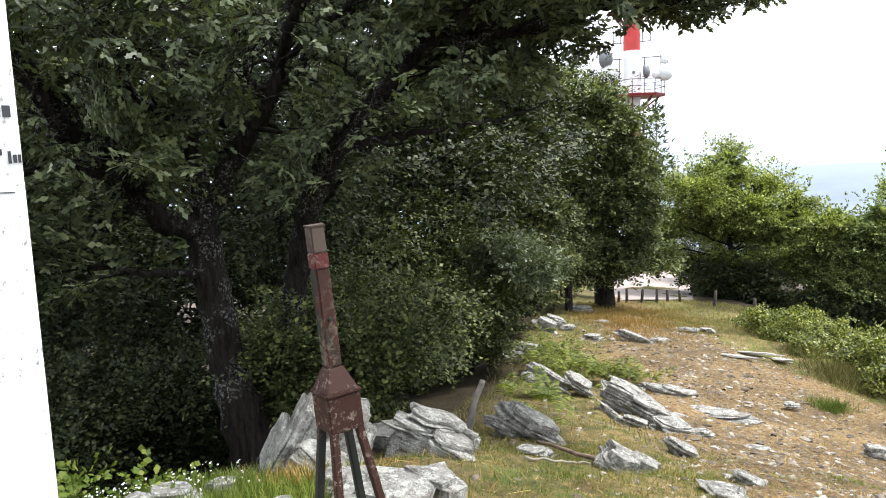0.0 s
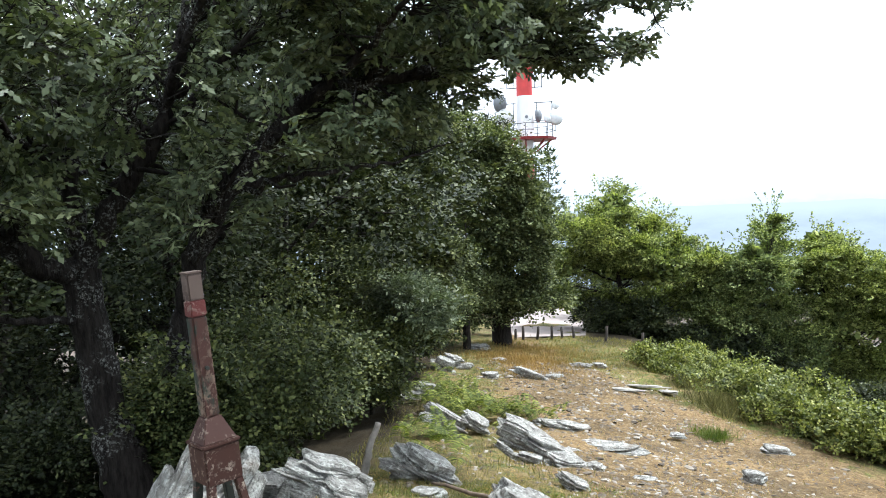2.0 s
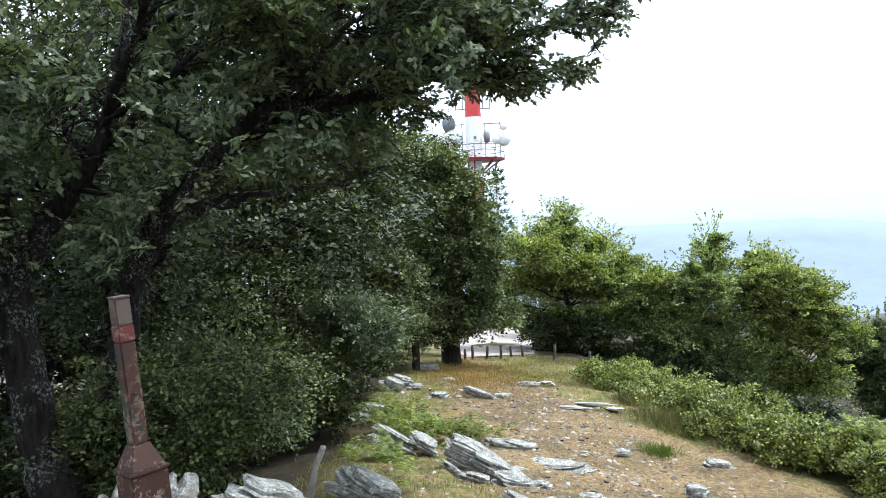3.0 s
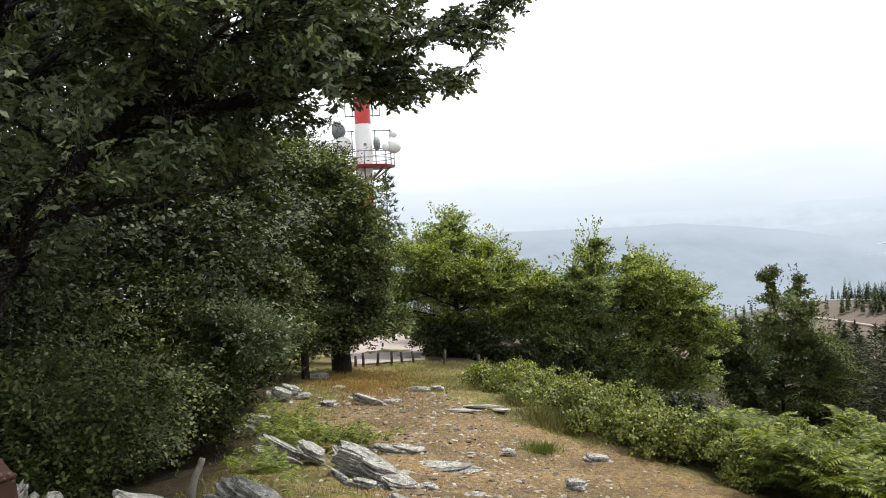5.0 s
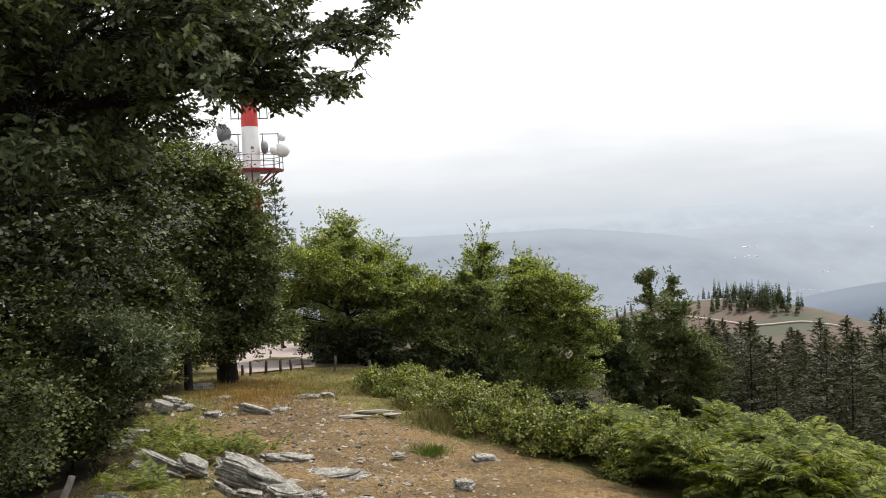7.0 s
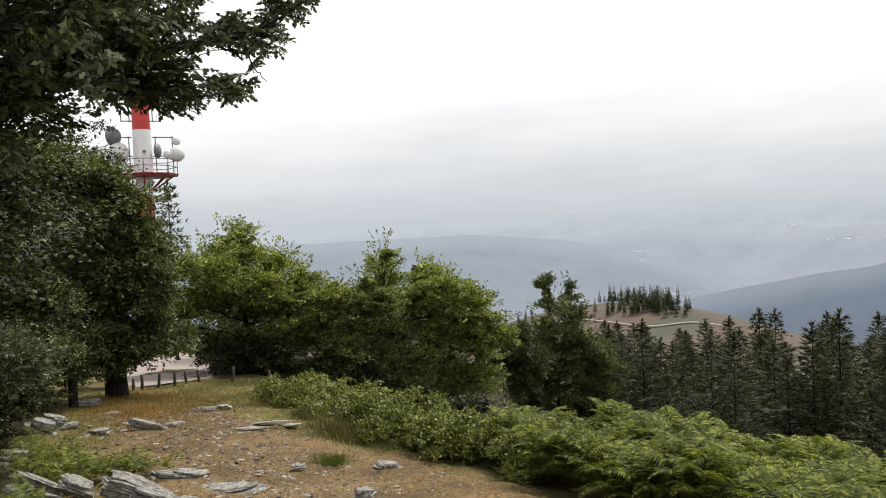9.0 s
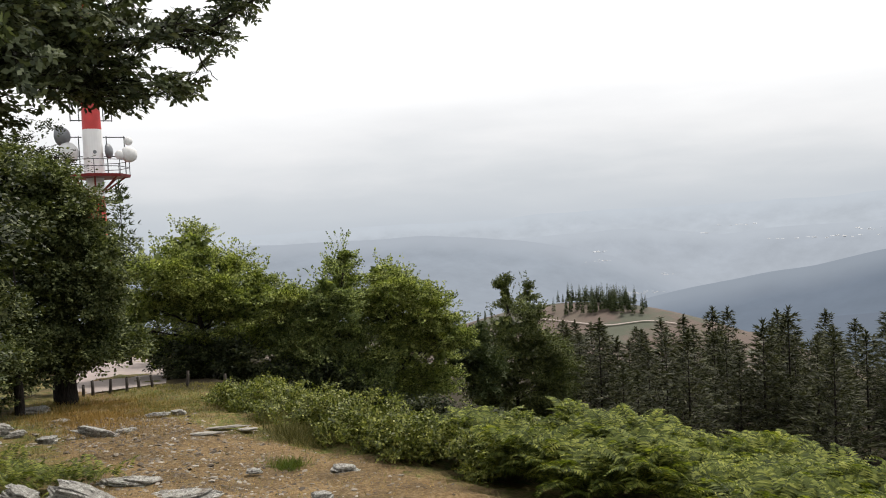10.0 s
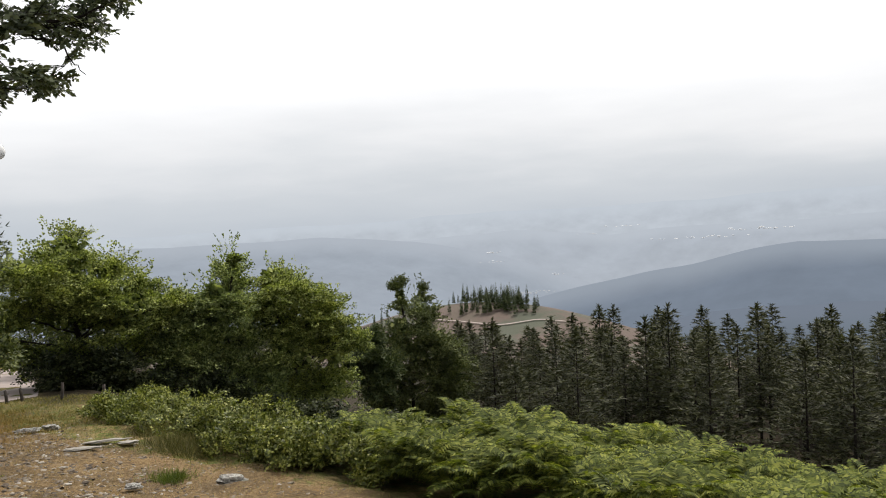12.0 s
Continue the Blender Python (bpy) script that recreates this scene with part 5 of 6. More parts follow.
blades("grass", turf_points(95000, (-4, 4.5, 3.0, 9.5), on_turf), gr, GRASS, "short yellow-green turf between the rocks", (0.03, 0.10), 0.5, 0.7)
blades("grass", turf_points(60000, (0, 11.5, 9.5, 30), on_turf), gr, GRASS, "short yellow-green turf between the rocks", (0.05, 0.16), 0.5, 0.9)
weeds = np.concatenate([gr.normal(c_, (0.22, 0.16), (700, 2)) for c_ in ((0.5, 4.3), (1.3, 4.9), (0.9, 5.6), (2.4, 7.0), (1.5, 7.6), (3.2, 9.0), (0.2, 5.1), (1.9, 6.1), (4.6, 8.2), (2.9, 5.2))])
weeds = np.concatenate([weeds] + [gr.normal((gr.uniform(-0.8, 3.6), gr.uniform(3.6, 8.6)), (0.10, 0.08), (90, 2)) for _ in range(70)])
blades("weeds", weeds, gr, LUSH_GRASS, "low green weeds in the dry turf", (0.02, 0.07), 0.9, 1.6, "weeds")
# lush mound beside the mailbox, the rust-coloured patch, tufts by the bracken
mound = np.concatenate([gr.normal((-1.75, 4.65), (0.55, 0.28), (6500, 2)), gr.normal((-3.0, 4.6), (0.8, 0.25), (4500, 2))])
blades("grass", mound, gr, LUSH_GRASS, "lush green grass mound under the oak", (0.07, 0.22), 0.45, 0.6)
blades("dry_grass", np.concatenate([gr.normal((6.3, 25.5), (0.9, 1.6), (9000, 2)), gr.normal((7.8, 29), (1.2, 2.0), (7000, 2)), gr.normal((-1.15, 5.0), (0.12, 0.12), (260, 2))]),
       gr, DRY_GRASS, "rust-coloured dry grass patch", (0.08, 0.24), 0.4, 0.6)
blades("grass", np.concatenate([gr.normal((10.75, 19.3), (0.42, 0.5), (3400, 2)), gr.normal((11.2, 22.0), (0.3, 0.5), (900, 2))]), gr, TUFT_GRASS, "tall pale grass clump at the bracken's edge", (0.2, 0.6), 0.55, 0.28)
blades("dry_grass", turf_points(16000, (2.5, 10.2, 12, 27), lambda x, y: np.clip(np.sin(x * 1.1 + 1.7 * np.sin(y * 0.6)) * np.cos(y * 0.8 + np.sin(x)) + 0.35, 0, 1)), gr, DRY_GRASS, "thin golden dry grass on the trodden earth", (0.03, 0.09), 0.6, 1.0)
blades("grass_tuft", gr.normal((8.75, 16.4), (0.25, 0.2), (800, 2)), gr, LUSH_GRASS, "low green grass tuft on the bare earth", (0.15, 0.36), 0.6, 0.4)
blades("grass", turf_points(26000, (6, 16, 26, 38), lambda x, y: 0.9 * (x - 0.28 * y < 4.5) * (np.hypot(x, y) < np.interp(np.degrees(np.arctan2(x, y)), (12.3, 13.2, 18.8), (34.4, 35.2, 39.0)))), gr, GRASS, "yellowing grass before the fence", (0.06, 0.2), 0.4, 0.9)


# ---- rocks ----
from mathutils.noise import noise_vector as noise_vec


def rock_mesh(rng, size, plates=5):
    """A schist rock: a pack of thin broken plates, their ends stepping in and out, edges sharp."""
    n, m = 9, plates + 2
    a = np.linspace(0, 2 * np.pi, n, endpoint=False) + rng.normal(0, 0.16, n)
    rim = (1 + rng.normal(0, 0.13, n)) / np.maximum(np.abs(np.cos(a)), np.abs(np.sin(a))) ** 0.6
    z = np.concatenate([[-0.5], np.sort(rng.uniform(-0.42, 0.44, m - 1)), [0.5]])
    lean = rng.normal(0, 0.10, 2)
    bm = bmesh.new()
    rings = []
    for k in range(m):
        c = (z[k] + z[k + 1]) / 2
        w = 1 - 0.42 * max(0.0, c) - 0.1 * max(0.0, -c)
        own = rim * w * (1 + rng.normal(0, 0.10, n))
        shift = np.array((rng.normal(0, 0.07), rng.normal(0, 0.05))) + lean * c
        th = z[k + 1] - z[k]
        for zz, g in ((z[k] + 0.02 * th, rng.uniform(0.92, 1.0)), (c, 1.0), (z[k + 1] - 0.02 * th, rng.uniform(0.88, 0.98))):
            x, y = np.cos(a) * own * g * 0.5 + shift[0], np.sin(a) * own * g * 0.5 + shift[1]
            dz = rng.normal(0, 0.05, n) * th
            rings.append([bm.verts.new((x[i] * size[0], y[i] * size[1], (zz + dz[i]) * size[2])) for i in range(n)])
    bm.faces.new(rings[0][::-1])
    bm.faces.new(rings[-1])
    for lo_, hi_ in zip(rings, rings[1:]):
        for i in range(n):
            q = (i + 1) % n
            bm.faces.new((lo_[i], lo_[q], hi_[q], hi_[i]))
    bmesh.ops.triangulate(bm, faces=bm.faces[:])
    bmesh.ops.subdivide_edges(bm, edges=bm.edges[:], cuts=1, use_grid_fill=True)
    bmesh.ops.triangulate(bm, faces=bm.faces[:])
    s_ = min(size[:2])
    off = Vector(rng.uniform(0, 50, 3))
    for v in bm.verts:
        q = v.co / s_
        v.co += noise_vec(q * 2.4 + off) * 0.05 * s_ + noise_vec(q * 7.0 + off) * 0.022 * s_
    me = bpy.data.meshes.new("rock")
    bm.to_mesh(me)
    bm.free()
    me.materials.append(ROCK)
    return me


rr_ = np.random.default_rng(71)


def rock(x, y, size, yaw, tilt, lift, plates, label, mat=None):
    """A rock whose middle stands lift above the ground; tilt: degrees by which its plates dip to the right."""
    me = rock_mesh(rr_, (size[0], size[1], size[2] * (1.35 if 12 < tilt < 40 else 1.1)), plates)
    if mat:
        me.materials[0] = mat
    return tagged(put("rock", me, None, label, pose(x, y, gz(x, y) + lift, rr_.normal(0, 4), tilt, yaw)), category="rock", group="rocks on the ridge")


SLAB = "tilted layered schist slab jutting from the turf"
CRAG = "craggy white-lichened boulder behind the mailbox"
rock(-1.22, 6.00, (0.95, 0.62, 0.34), 10, -58, 0.30, 6, CRAG)
rock(-1.42, 6.10, (0.70, 0.50, 0.26), 22, -66, 0.20, 5, CRAG)
rock(-0.95, 5.92, (0.80, 0.55, 0.30), 4, -50, 0.16, 5, CRAG)
rock(-1.00, 5.70, (0.52, 0.45, 0.26), -11, 38, 0.10, 4, CRAG)
rock(-0.66, 6.47, (0.66, 0.38, 0.34), 5, 8, 0.10, 3, "long low grey boulder")
rock(-0.21, 6.15, (0.62, 0.46, 0.4), 12, 24, 0.16, 5, "long low grey boulder")
rock(-0.02, 6.05, (0.44, 0.42, 0.26), -9, 30, 0.06, 4, "long low grey boulder")
rock(-0.40, 4.13, (0.66, 0.52, 0.2), 5, 4, 0.02, 3, "flat grey boulder flush with the turf")
rock(-0.15, 4.25, (0.3, 0.34, 0.2), 22, 12, 0.04, 3, "flat grey boulder flush with the turf")
rock(-0.98, 4.00, (0.22, 0.20, 0.12), 53, -6, 0.01, 3, "flat grey boulder flush with the turf")
rock(-0.70, 4.65, (0.34, 0.36, 0.2), 23, 8, 0.03, 3, "flat grey boulder flush with the turf")
rock(-1.86, 4.62, (0.34, 0.26, 0.16), 21, 10, 0.10, 3, "low lichened rock in the grass mound")
rock(-2.05, 4.40, (0.26, 0.22, 0.14), 44, -6, 0.09, 3, "low lichened rock in the grass mound")
rock(-1.58, 4.82, (0.24, 0.20, 0.12), 68, 5, 0.09, 3, "low lichened rock in the grass mound")
rock(-0.12, 6.76, (0.53, 0.42, 0.21), 1, 31, 0.06, 6, SLAB)
rock(0.11, 6.76, (0.29, 0.24, 0.24), -1, 27, 0.04, 4, SLAB)
rock(0.93, 8.48, (0.77, 0.40, 0.17), -6, 30, 0.18, 5, SLAB)
rock(0.74, 8.68, (0.41, 0.29, 0.19), -5, 18, 0.04, 4, SLAB)
rock(1.92, 14.08, (0.95, 0.50, 0.30), -7, 33, 0.30, 6, SLAB)
rock(2.59, 14.68, (0.60, 0.38, 0.21), -10, 31, 0.20, 4, SLAB)
rock(3.28, 13.15, (1.00, 0.50, 0.30), -13, 29, 0.29, 7, SLAB)
rock(3.48, 12.06, (0.90, 0.50, 0.22), -16, 23, 0.15, 6, SLAB)
rock(3.53, 11.28, (0.65, 0.45, 0.17), -17, 14, 0.04, 4, SLAB)
rock(1.51, 6.39, (0.42, 0.29, 0.19), -13, 27, 0.06, 5, "pale grey boulder beside a fallen branch")
rock(1.74, 6.57, (0.32, 0.22, 0.15), -15, 27, 0.04, 4, "pale grey boulder beside a fallen branch")
rock(0.74, 6.65, (0.29, 0.23, 0.14), -6, 4, 0.02, 3, "small pale stone in the turf")
rock(2.88, 8.90, (0.45, 0.26, 0.11), -18, 25, 0.04, 4, "small pale stone in the turf")
rock(2.88, 6.98, (0.35, 0.24, 0.11), -22, 20, 0.03, 4, "small pale stone in the turf")
rock(2.24, 5.89, (0.35, 0.28, 0.14), -21, 9, 0.01, 4, "small pale stone in the turf")
rock(1.95, 18.05, (0.75, 0.52, 0.41), -6, 14, 0.08, 5, SLAB)
rock(3.09, 22.55, (0.76, 0.53, 0.38), -8, 27, 0.12, 5, SLAB)
rock(1.54, 17.69, (0.51, 0.35, 0.30), -5, 9, 0.05, 4, SLAB)
rock(5.09, 13.83, (1.51, 0.61, 0.13), -20, 3, 0.05, 4, "flat schist slab lying on the bare earth")
rock(4.80, 15.46, (1.03, 0.59, 0.18), -17, 11, 0.07, 4, "flat schist slab lying on the bare earth")
rock(4.45, 15.90, (0.66, 0.38, 0.14), -15, 9, 0.03, 3, "flat schist slab lying on the bare earth")
rock(4.06, 11.56, (0.39, 0.27, 0.11), -19, 4, 0.02, 3, "flat schist slab lying on the bare earth")
rock(7.40, 12.38, (0.41, 0.33, 0.23), -31, 7, 0.05, 4, "grey stone lying on the bare earth")
rock(5.81, 12.80, (0.49, 0.28, 0.12), -24, 9, 0.04, 3, "grey stone lying on the bare earth")
rock(7.53, 15.77, (0.36, 0.25, 0.09), -26, 4, 0.02, 2, "grey stone lying on the bare earth")
rock(4.50, 10.48, (0.40, 0.28, 0.10), -23, 0, 0.01, 3, "grey stone lying on the bare earth")
rock(8.44, 21.09, (0.83, 0.34, 0.05), -22, 2, 0.02, 2, "flat white slab lying across the way", mat=PALE_STONE)
rock(9.58, 21.89, (1.14, 0.36, 0.05), -24, 2, 0.02, 2, "flat white slab lying across the way", mat=PALE_STONE)
rock(9.88, 21.24, (0.49, 0.34, 0.06), -25, 2, 0.02, 2, "flat white slab lying across the way", mat=PALE_STONE)
rock(9.53, 15.10, (0.65, 0.45, 0.19), -32, 4, 0.04, 3, "grey stone lying on the bare earth")
rock(5.63, 22.13, (1.09, 0.38, 0.19), -14, 22, 0.14, 3, SLAB)
rock(5.57, 29.71, (0.82, 0.57, 0.19), -11, 2, 0.03, 2, "small pale stone in the turf")
rock(8.45, 25.50, (0.73, 0.50, 0.15), -18, 2, 0.02, 2, "small pale stone in the turf")
rock(9.33, 25.72, (0.44, 0.30, 0.16), -20, 2, 0.02, 2, "small pale stone in the turf")
rock(4.45, 21.99, (0.47, 0.32, 0.16), -11, 2, 0.02, 3, "small pale stone in the turf")
rock(6.57, 22.50, (0.56, 0.39, 0.13), -16, 2, 0.02, 2, "small pale stone in the turf")
rock(3.97, 23.70, (0.46, 0.32, 0.16), -10, 2, 0.02, 2, "small pale stone in the turf")
rock(5.44, 25.36, (0.54, 0.37, 0.17), -12, 2, 0.02, 2, "small pale stone in the turf")
rock(3.59, 24.17, (0.70, 0.48, 0.32), -7, 18, 0.07, 3, SLAB)
rock(-0.19, 6.63, (0.25, 0.20, 0.10), 2, 29, 0.03, 4, SLAB)
rock(-0.25, 6.54, (0.20, 0.16, 0.08), 2, 21, 0.02, 4, SLAB)
rock(0.59, 8.45, (0.45, 0.23, 0.10), -4, 24, 0.09, 3, SLAB)
rock(1.00, 8.66, (0.43, 0.22, 0.10), -6, 26, 0.09, 3, SLAB)
rock(1.87, 14.24, (0.59, 0.24, 0.10), -7, 31, 0.17, 4, SLAB)
rock(2.55, 14.14, (0.55, 0.30, 0.14), -10, 37, 0.27, 4, SLAB)
rock(2.68, 12.00, (0.42, 0.19, 0.09), -12, 35, 0.10, 5, SLAB)
rock(3.84, 13.40, (0.60, 0.28, 0.13), -16, 36, 0.15, 5, SLAB)
rock(2.97, 11.57, (0.44, 0.25, 0.10), -14, 16, 0.05, 4, SLAB)
rock(4.21, 12.99, (0.53, 0.31, 0.11), -18, 13, 0.05, 4, SLAB)


def branch(pts, r, label, mat):
    rng = np.random.default_rng(int(abs(pts[0][0]) * 100))
    P = np.array([(x, y, gz(x, y) + z) for x, y, z in pts])
    s = np.linspace(0, 1, 12)
    Q = np.stack([np.interp(s, np.linspace(0, 1, len(P)), P[:, k]) for k in range(3)], 1) + rng.normal(0, 0.006, (12, 3))
    V, F = tube_arrays(Q, r * np.linspace(1, 0.7, 12), 8)
    F = np.concatenate([F, [[0, 7, 6, 5], [0, 5, 4, 3], [0, 3, 2, 1]], np.array([[0, 1, 2, 3], [0, 3, 4, 5], [0, 5, 6, 7]]) + 88])
    ob = new("fallen_branch", np_mesh("fallen_branch", V, F, mat, True))
    return tagged(ob, label, "branch")


branch([(1.48, 6.32, .06), (1.19, 6.96, .05), (0.90, 7.53, .05)], 0.024, "dead brown branch lying among the rocks", DEAD_WOOD)
branch([(0.65, 6.31, .04), (0.95, 6.34, .035), (1.24, 6.38, .04)], 0.013, "peeled grey stick lying among the rocks", GREY_WOOD)
branch([(0.22, 8.9, -0.05), (0.29, 8.9, 0.24), (0.41, 8.9, 0.58)], 0.055, "short grey stump leaning at the wood's edge", GREY_WOOD)


# ---- the mailbox post ----
def box_bm(bm, sx, sy, z0, z1, tx=None, ty=None, bevel=0.0):
    """A four-sided block from z0 to z1, its top sized tx by ty."""
    tx, ty = tx or sx, ty or sy
    vs = [bm.verts.new((a * w / 2, b * d / 2, z)) for w, d, z in ((sx, sy, z0), (tx, ty, z1)) for a, b in ((-1, -1), (1, -1), (1, 1), (-1, 1))]
    fs = [(3, 2, 1, 0), (4, 5, 6, 7)] + [(i, (i + 1) % 4, 4 + (i + 1) % 4, 4 + i) for i in range(4)]
    for f_ in fs:
        bm.faces.new([vs[i] for i in f_])
    if bevel:
        bmesh.ops.bevel(bm, geom=list(bm.edges), offset=bevel, segments=2, affect="EDGES")
    return bm


def mailbox():
    x, y = -0.345, 2.56
    m = pose(x, y, gz(x, y), 1.0, -3.7, 0) @ pose(0, 0, 0, 0, 0, 35) @ Matrix.Diagonal((1.07, 1.07, 1.015, 1))
    t = thing("summit_mailbox", m, "rusty maroon metal summit mailbox on four slender legs", "mailbox")
    zb, zt = 0.742, 0.872
    body = part("box", box_bm(bmesh.new(), 0.120, 0.120, zb, zt, bevel=0.004), POST_RED, t, "flaking maroon metal box")
    part("lid", box_bm(bmesh.new(), 0.129, 0.129, zt, zt + 0.012, bevel=0.003), POST_RED, body)
    part("hood", box_bm(bmesh.new(), 0.114, 0.114, zt + 0.012, zt + 0.092, 0.054, 0.054, 0.003), POST_RED, t, "tapering maroon hood")
    z = zt + 0.092
    pole = part("pole", box_bm(bmesh.new(), 0.051, 0.051, z, z + 0.345, 0.050, 0.050, 0.005), POST_GREEN, t, "square pole with worn green and red paint")
    part("collar", box_bm(bmesh.new(), 0.0525, 0.0525, z + 0.345, z + 0.40, 0.0515, 0.0515, 0.004), POST_BRIGHT, t, "bright red painted band")
    part("pole_top", box_bm(bmesh.new(), 0.050, 0.050, z + 0.40, z + 0.49, 0.049, 0.049, 0.004), POST_GREY, t, "bare grey pole end")
    part("cap", box_bm(bmesh.new(), 0.053, 0.053, z + 0.49, z + 0.496, bevel=0.001), POST_GREY, pole)
    bm = bmesh.new()
    bmesh.ops.create_cone(bm, segments=10, radius1=0.007, radius2=0.006, depth=0.016, cap_ends=True, matrix=pose(0.0, -0.028, z + 0.17, 90))
    part("bolt", bm, POST_BLACK, pole, "rusty bolt")
    for a, b, mt in ((-1, -1, POST_RED), (1, -1, POST_RED), (1, 1, POST_BLACK), (-1, 1, POST_BLACK)):
        bm = box_bm(bmesh.new(), 0.026, 0.026, -0.02, zb + 0.004, bevel=0.003)
        for v in bm.verts:
            k = 1 - max(0, v.co.z) / zb
            v.co.x += a * (0.046 + 0.085 * k)
            v.co.y += b * (0.046 + 0.085 * k)
        part("leg", bm, mt, t)
    return t


mailbox()


# ---- the white monolith ----
def monolith():
    px, py = -0.878, 1.573           # its near right-hand corner
    m = pose(px, py, gz(px, py), 0, 0, 34)
    t = thing("monolith", m, "whitewashed square summit pillar with peeling paint and black lettering", "pillar")
    bm = bmesh.new()
    bmesh.ops.create_cube(bm, size=1.0, matrix=pose(-0.26, 0.26, 1.18) @ Matrix.Diagonal((0.52, 0.52, 2.46, 1)))
    bmesh.ops.bevel(bm, geom=list(bm.edges), offset=0.008, segments=2, affect="EDGES")
    part("shaft", bm, WHITEWASH, t)
    # short painted bars in the place of the lettering
    for x0, x1, z, h in ((-0.046, -0.032, 1.800, 0.024), (-0.028, -0.013, 1.800, 0.024), (-0.062, -0.050, 1.800, 0.024), (-0.047, -0.036, 1.716, 0.013), (-0.026, -0.020, 1.705, 0.026), (-0.017, -0.010, 1.702, 0.017), (-0.008, -0.002, 1.702, 0.017), (-0.060, -0.020, 1.632, 0.002)):
        bm = bmesh.new()
        bmesh.ops.create_cube(bm, size=1.0, matrix=pose((x0 + x1) / 2, -0.001, z) @ Matrix.Diagonal((x1 - x0, 0.003, h, 1)))
        part("painted_bar", bm, INK, t)
    return t


monolith()


# ---- fence, yard, mast ----
fr = np.random.default_rng(53)
fence_run = [(13.4, 35.2), (14.0, 35.5), (15.1, 36.2), (16.2, 36.9), (17.0, 37.4), (17.9, 37.8), (20.3, 37), (23.0, 34.5)]
for k, (az, r) in enumerate(fence_run):
    x, y, z = polar(az, r)
    h = fr.uniform(0.5, 0.66) if k < 6 else fr.uniform(0.8, 0.95)
    V, F = tube_arrays([(0, 0, -0.2), (0.01, 0, h * 0.5), (0, 0.01, h * 0.97), (0, 0, h)], [0.075, 0.07, 0.065, 0.04], 8)
    ob = put("fence_post", np_mesh("fence_post", V, F, FENCE_WOOD), None, "short dark wooden fence post in the grass", pose(x, y, z, fr.normal(0, 3), fr.normal(0, 4), 0))
    tagged(ob, category="fence post", group="fence before the yard")


def yard():
    """The gravel track: its near edge follows the fence, its far side lies level."""
    az = np.radians(np.linspace(12.3, 18.8, 40))
    u = np.linspace(0, 1, 24)
    near = np.interp(np.degrees(az), (12.3, 13.2, 18.8), (35.0, 35.8, 39.6))
    Rg = near[None] + (64 - near[None]) * u[:, None]
    Ag = np.repeat(az[None], 24, 0)
    X, Y = Rg * np.sin(Ag), Rg * np.cos(Ag)
    Z = np.maximum(ground(X, Y) + 0.06, (ground(X[0], Y[0]) + 0.06)[None] * (1 - u[:, None]) + u[:, None] * (1.65 - 64 * math.tan(radians(9.35))))
    for _ in range(6):
        Z[1:-1] = np.maximum(Z[1:-1], (Z[:-2] + Z[2:]) / 2)
    i, j = np.meshgrid(np.arange(23), np.arange(39), indexing="ij")
    F = np.stack([i * 40 + j, (i + 1) * 40 + j, (i + 1) * 40 + j + 1, i * 40 + j + 1], -1).reshape(-1, 4)
    tagged(new("road", np_mesh("road", np.stack([X, Y, Z], -1).reshape(-1, 3), F, GRAVEL_YARD, True)), "pale gravel track behind the fence", "track", "", "structure")


yard()


def cyl(bm, r0, r1, z0, z1, seg=20, x=0.0, y=0.0):
    bmesh.ops.create_cone(bm, segments=seg, radius1=r0, radius2=r1, depth=z1 - z0, cap_ends=True, matrix=pose(x, y, (z0 + z1) / 2))
    return bm


def rod(bm, a, b, r, seg=6):
    a, b = Vector(a), Vector(b)
    q = (b - a).to_track_quat("Z", "Y").to_matrix().to_4x4()
    bmesh.ops.create_cone(bm, segments=seg, radius1=r, radius2=r, depth=(b - a).length, cap_ends=True, matrix=Matrix.Translation((a + b) / 2) @ q)
    return bm


def dish(t, x, y, z, r, yaw, mat, deep=0.5):
    """A drum antenna: shallow bowl, rim and face, on a bracket."""
    bm = bmesh.new()
    rings = [(0.25 * r, -deep * r), (0.7 * r, -deep * 0.7 * r), (r, -0.1 * r), (r, 0.12 * r), (0.94 * r, 0.15 * r), (0.0, 0.22 * r)]
    prev = None
    for rad, dz in rings:
        vs = [bm.verts.new((rad * math.cos(a), dz, rad * math.sin(a))) for a in np.linspace(0, 2 * math.pi, 18, endpoint=False)] if rad else [bm.verts.new((0, dz, 0))]
        if prev:
            for i in range(18):
                if len(vs) == 1:
                    bm.faces.new((prev[i], prev[(i + 1) % 18], vs[0]))
                else:
                    bm.faces.new((prev[i], prev[(i + 1) % 18], vs[(i + 1) % 18], vs[i]))
        else:
            bm.faces.new(vs[::-1])
        prev = vs
    ob = part("dish", bm, mat, t, smooth=True)
    ob.matrix_basis = pose(x, y, z, 0, 0, yaw)
    return ob


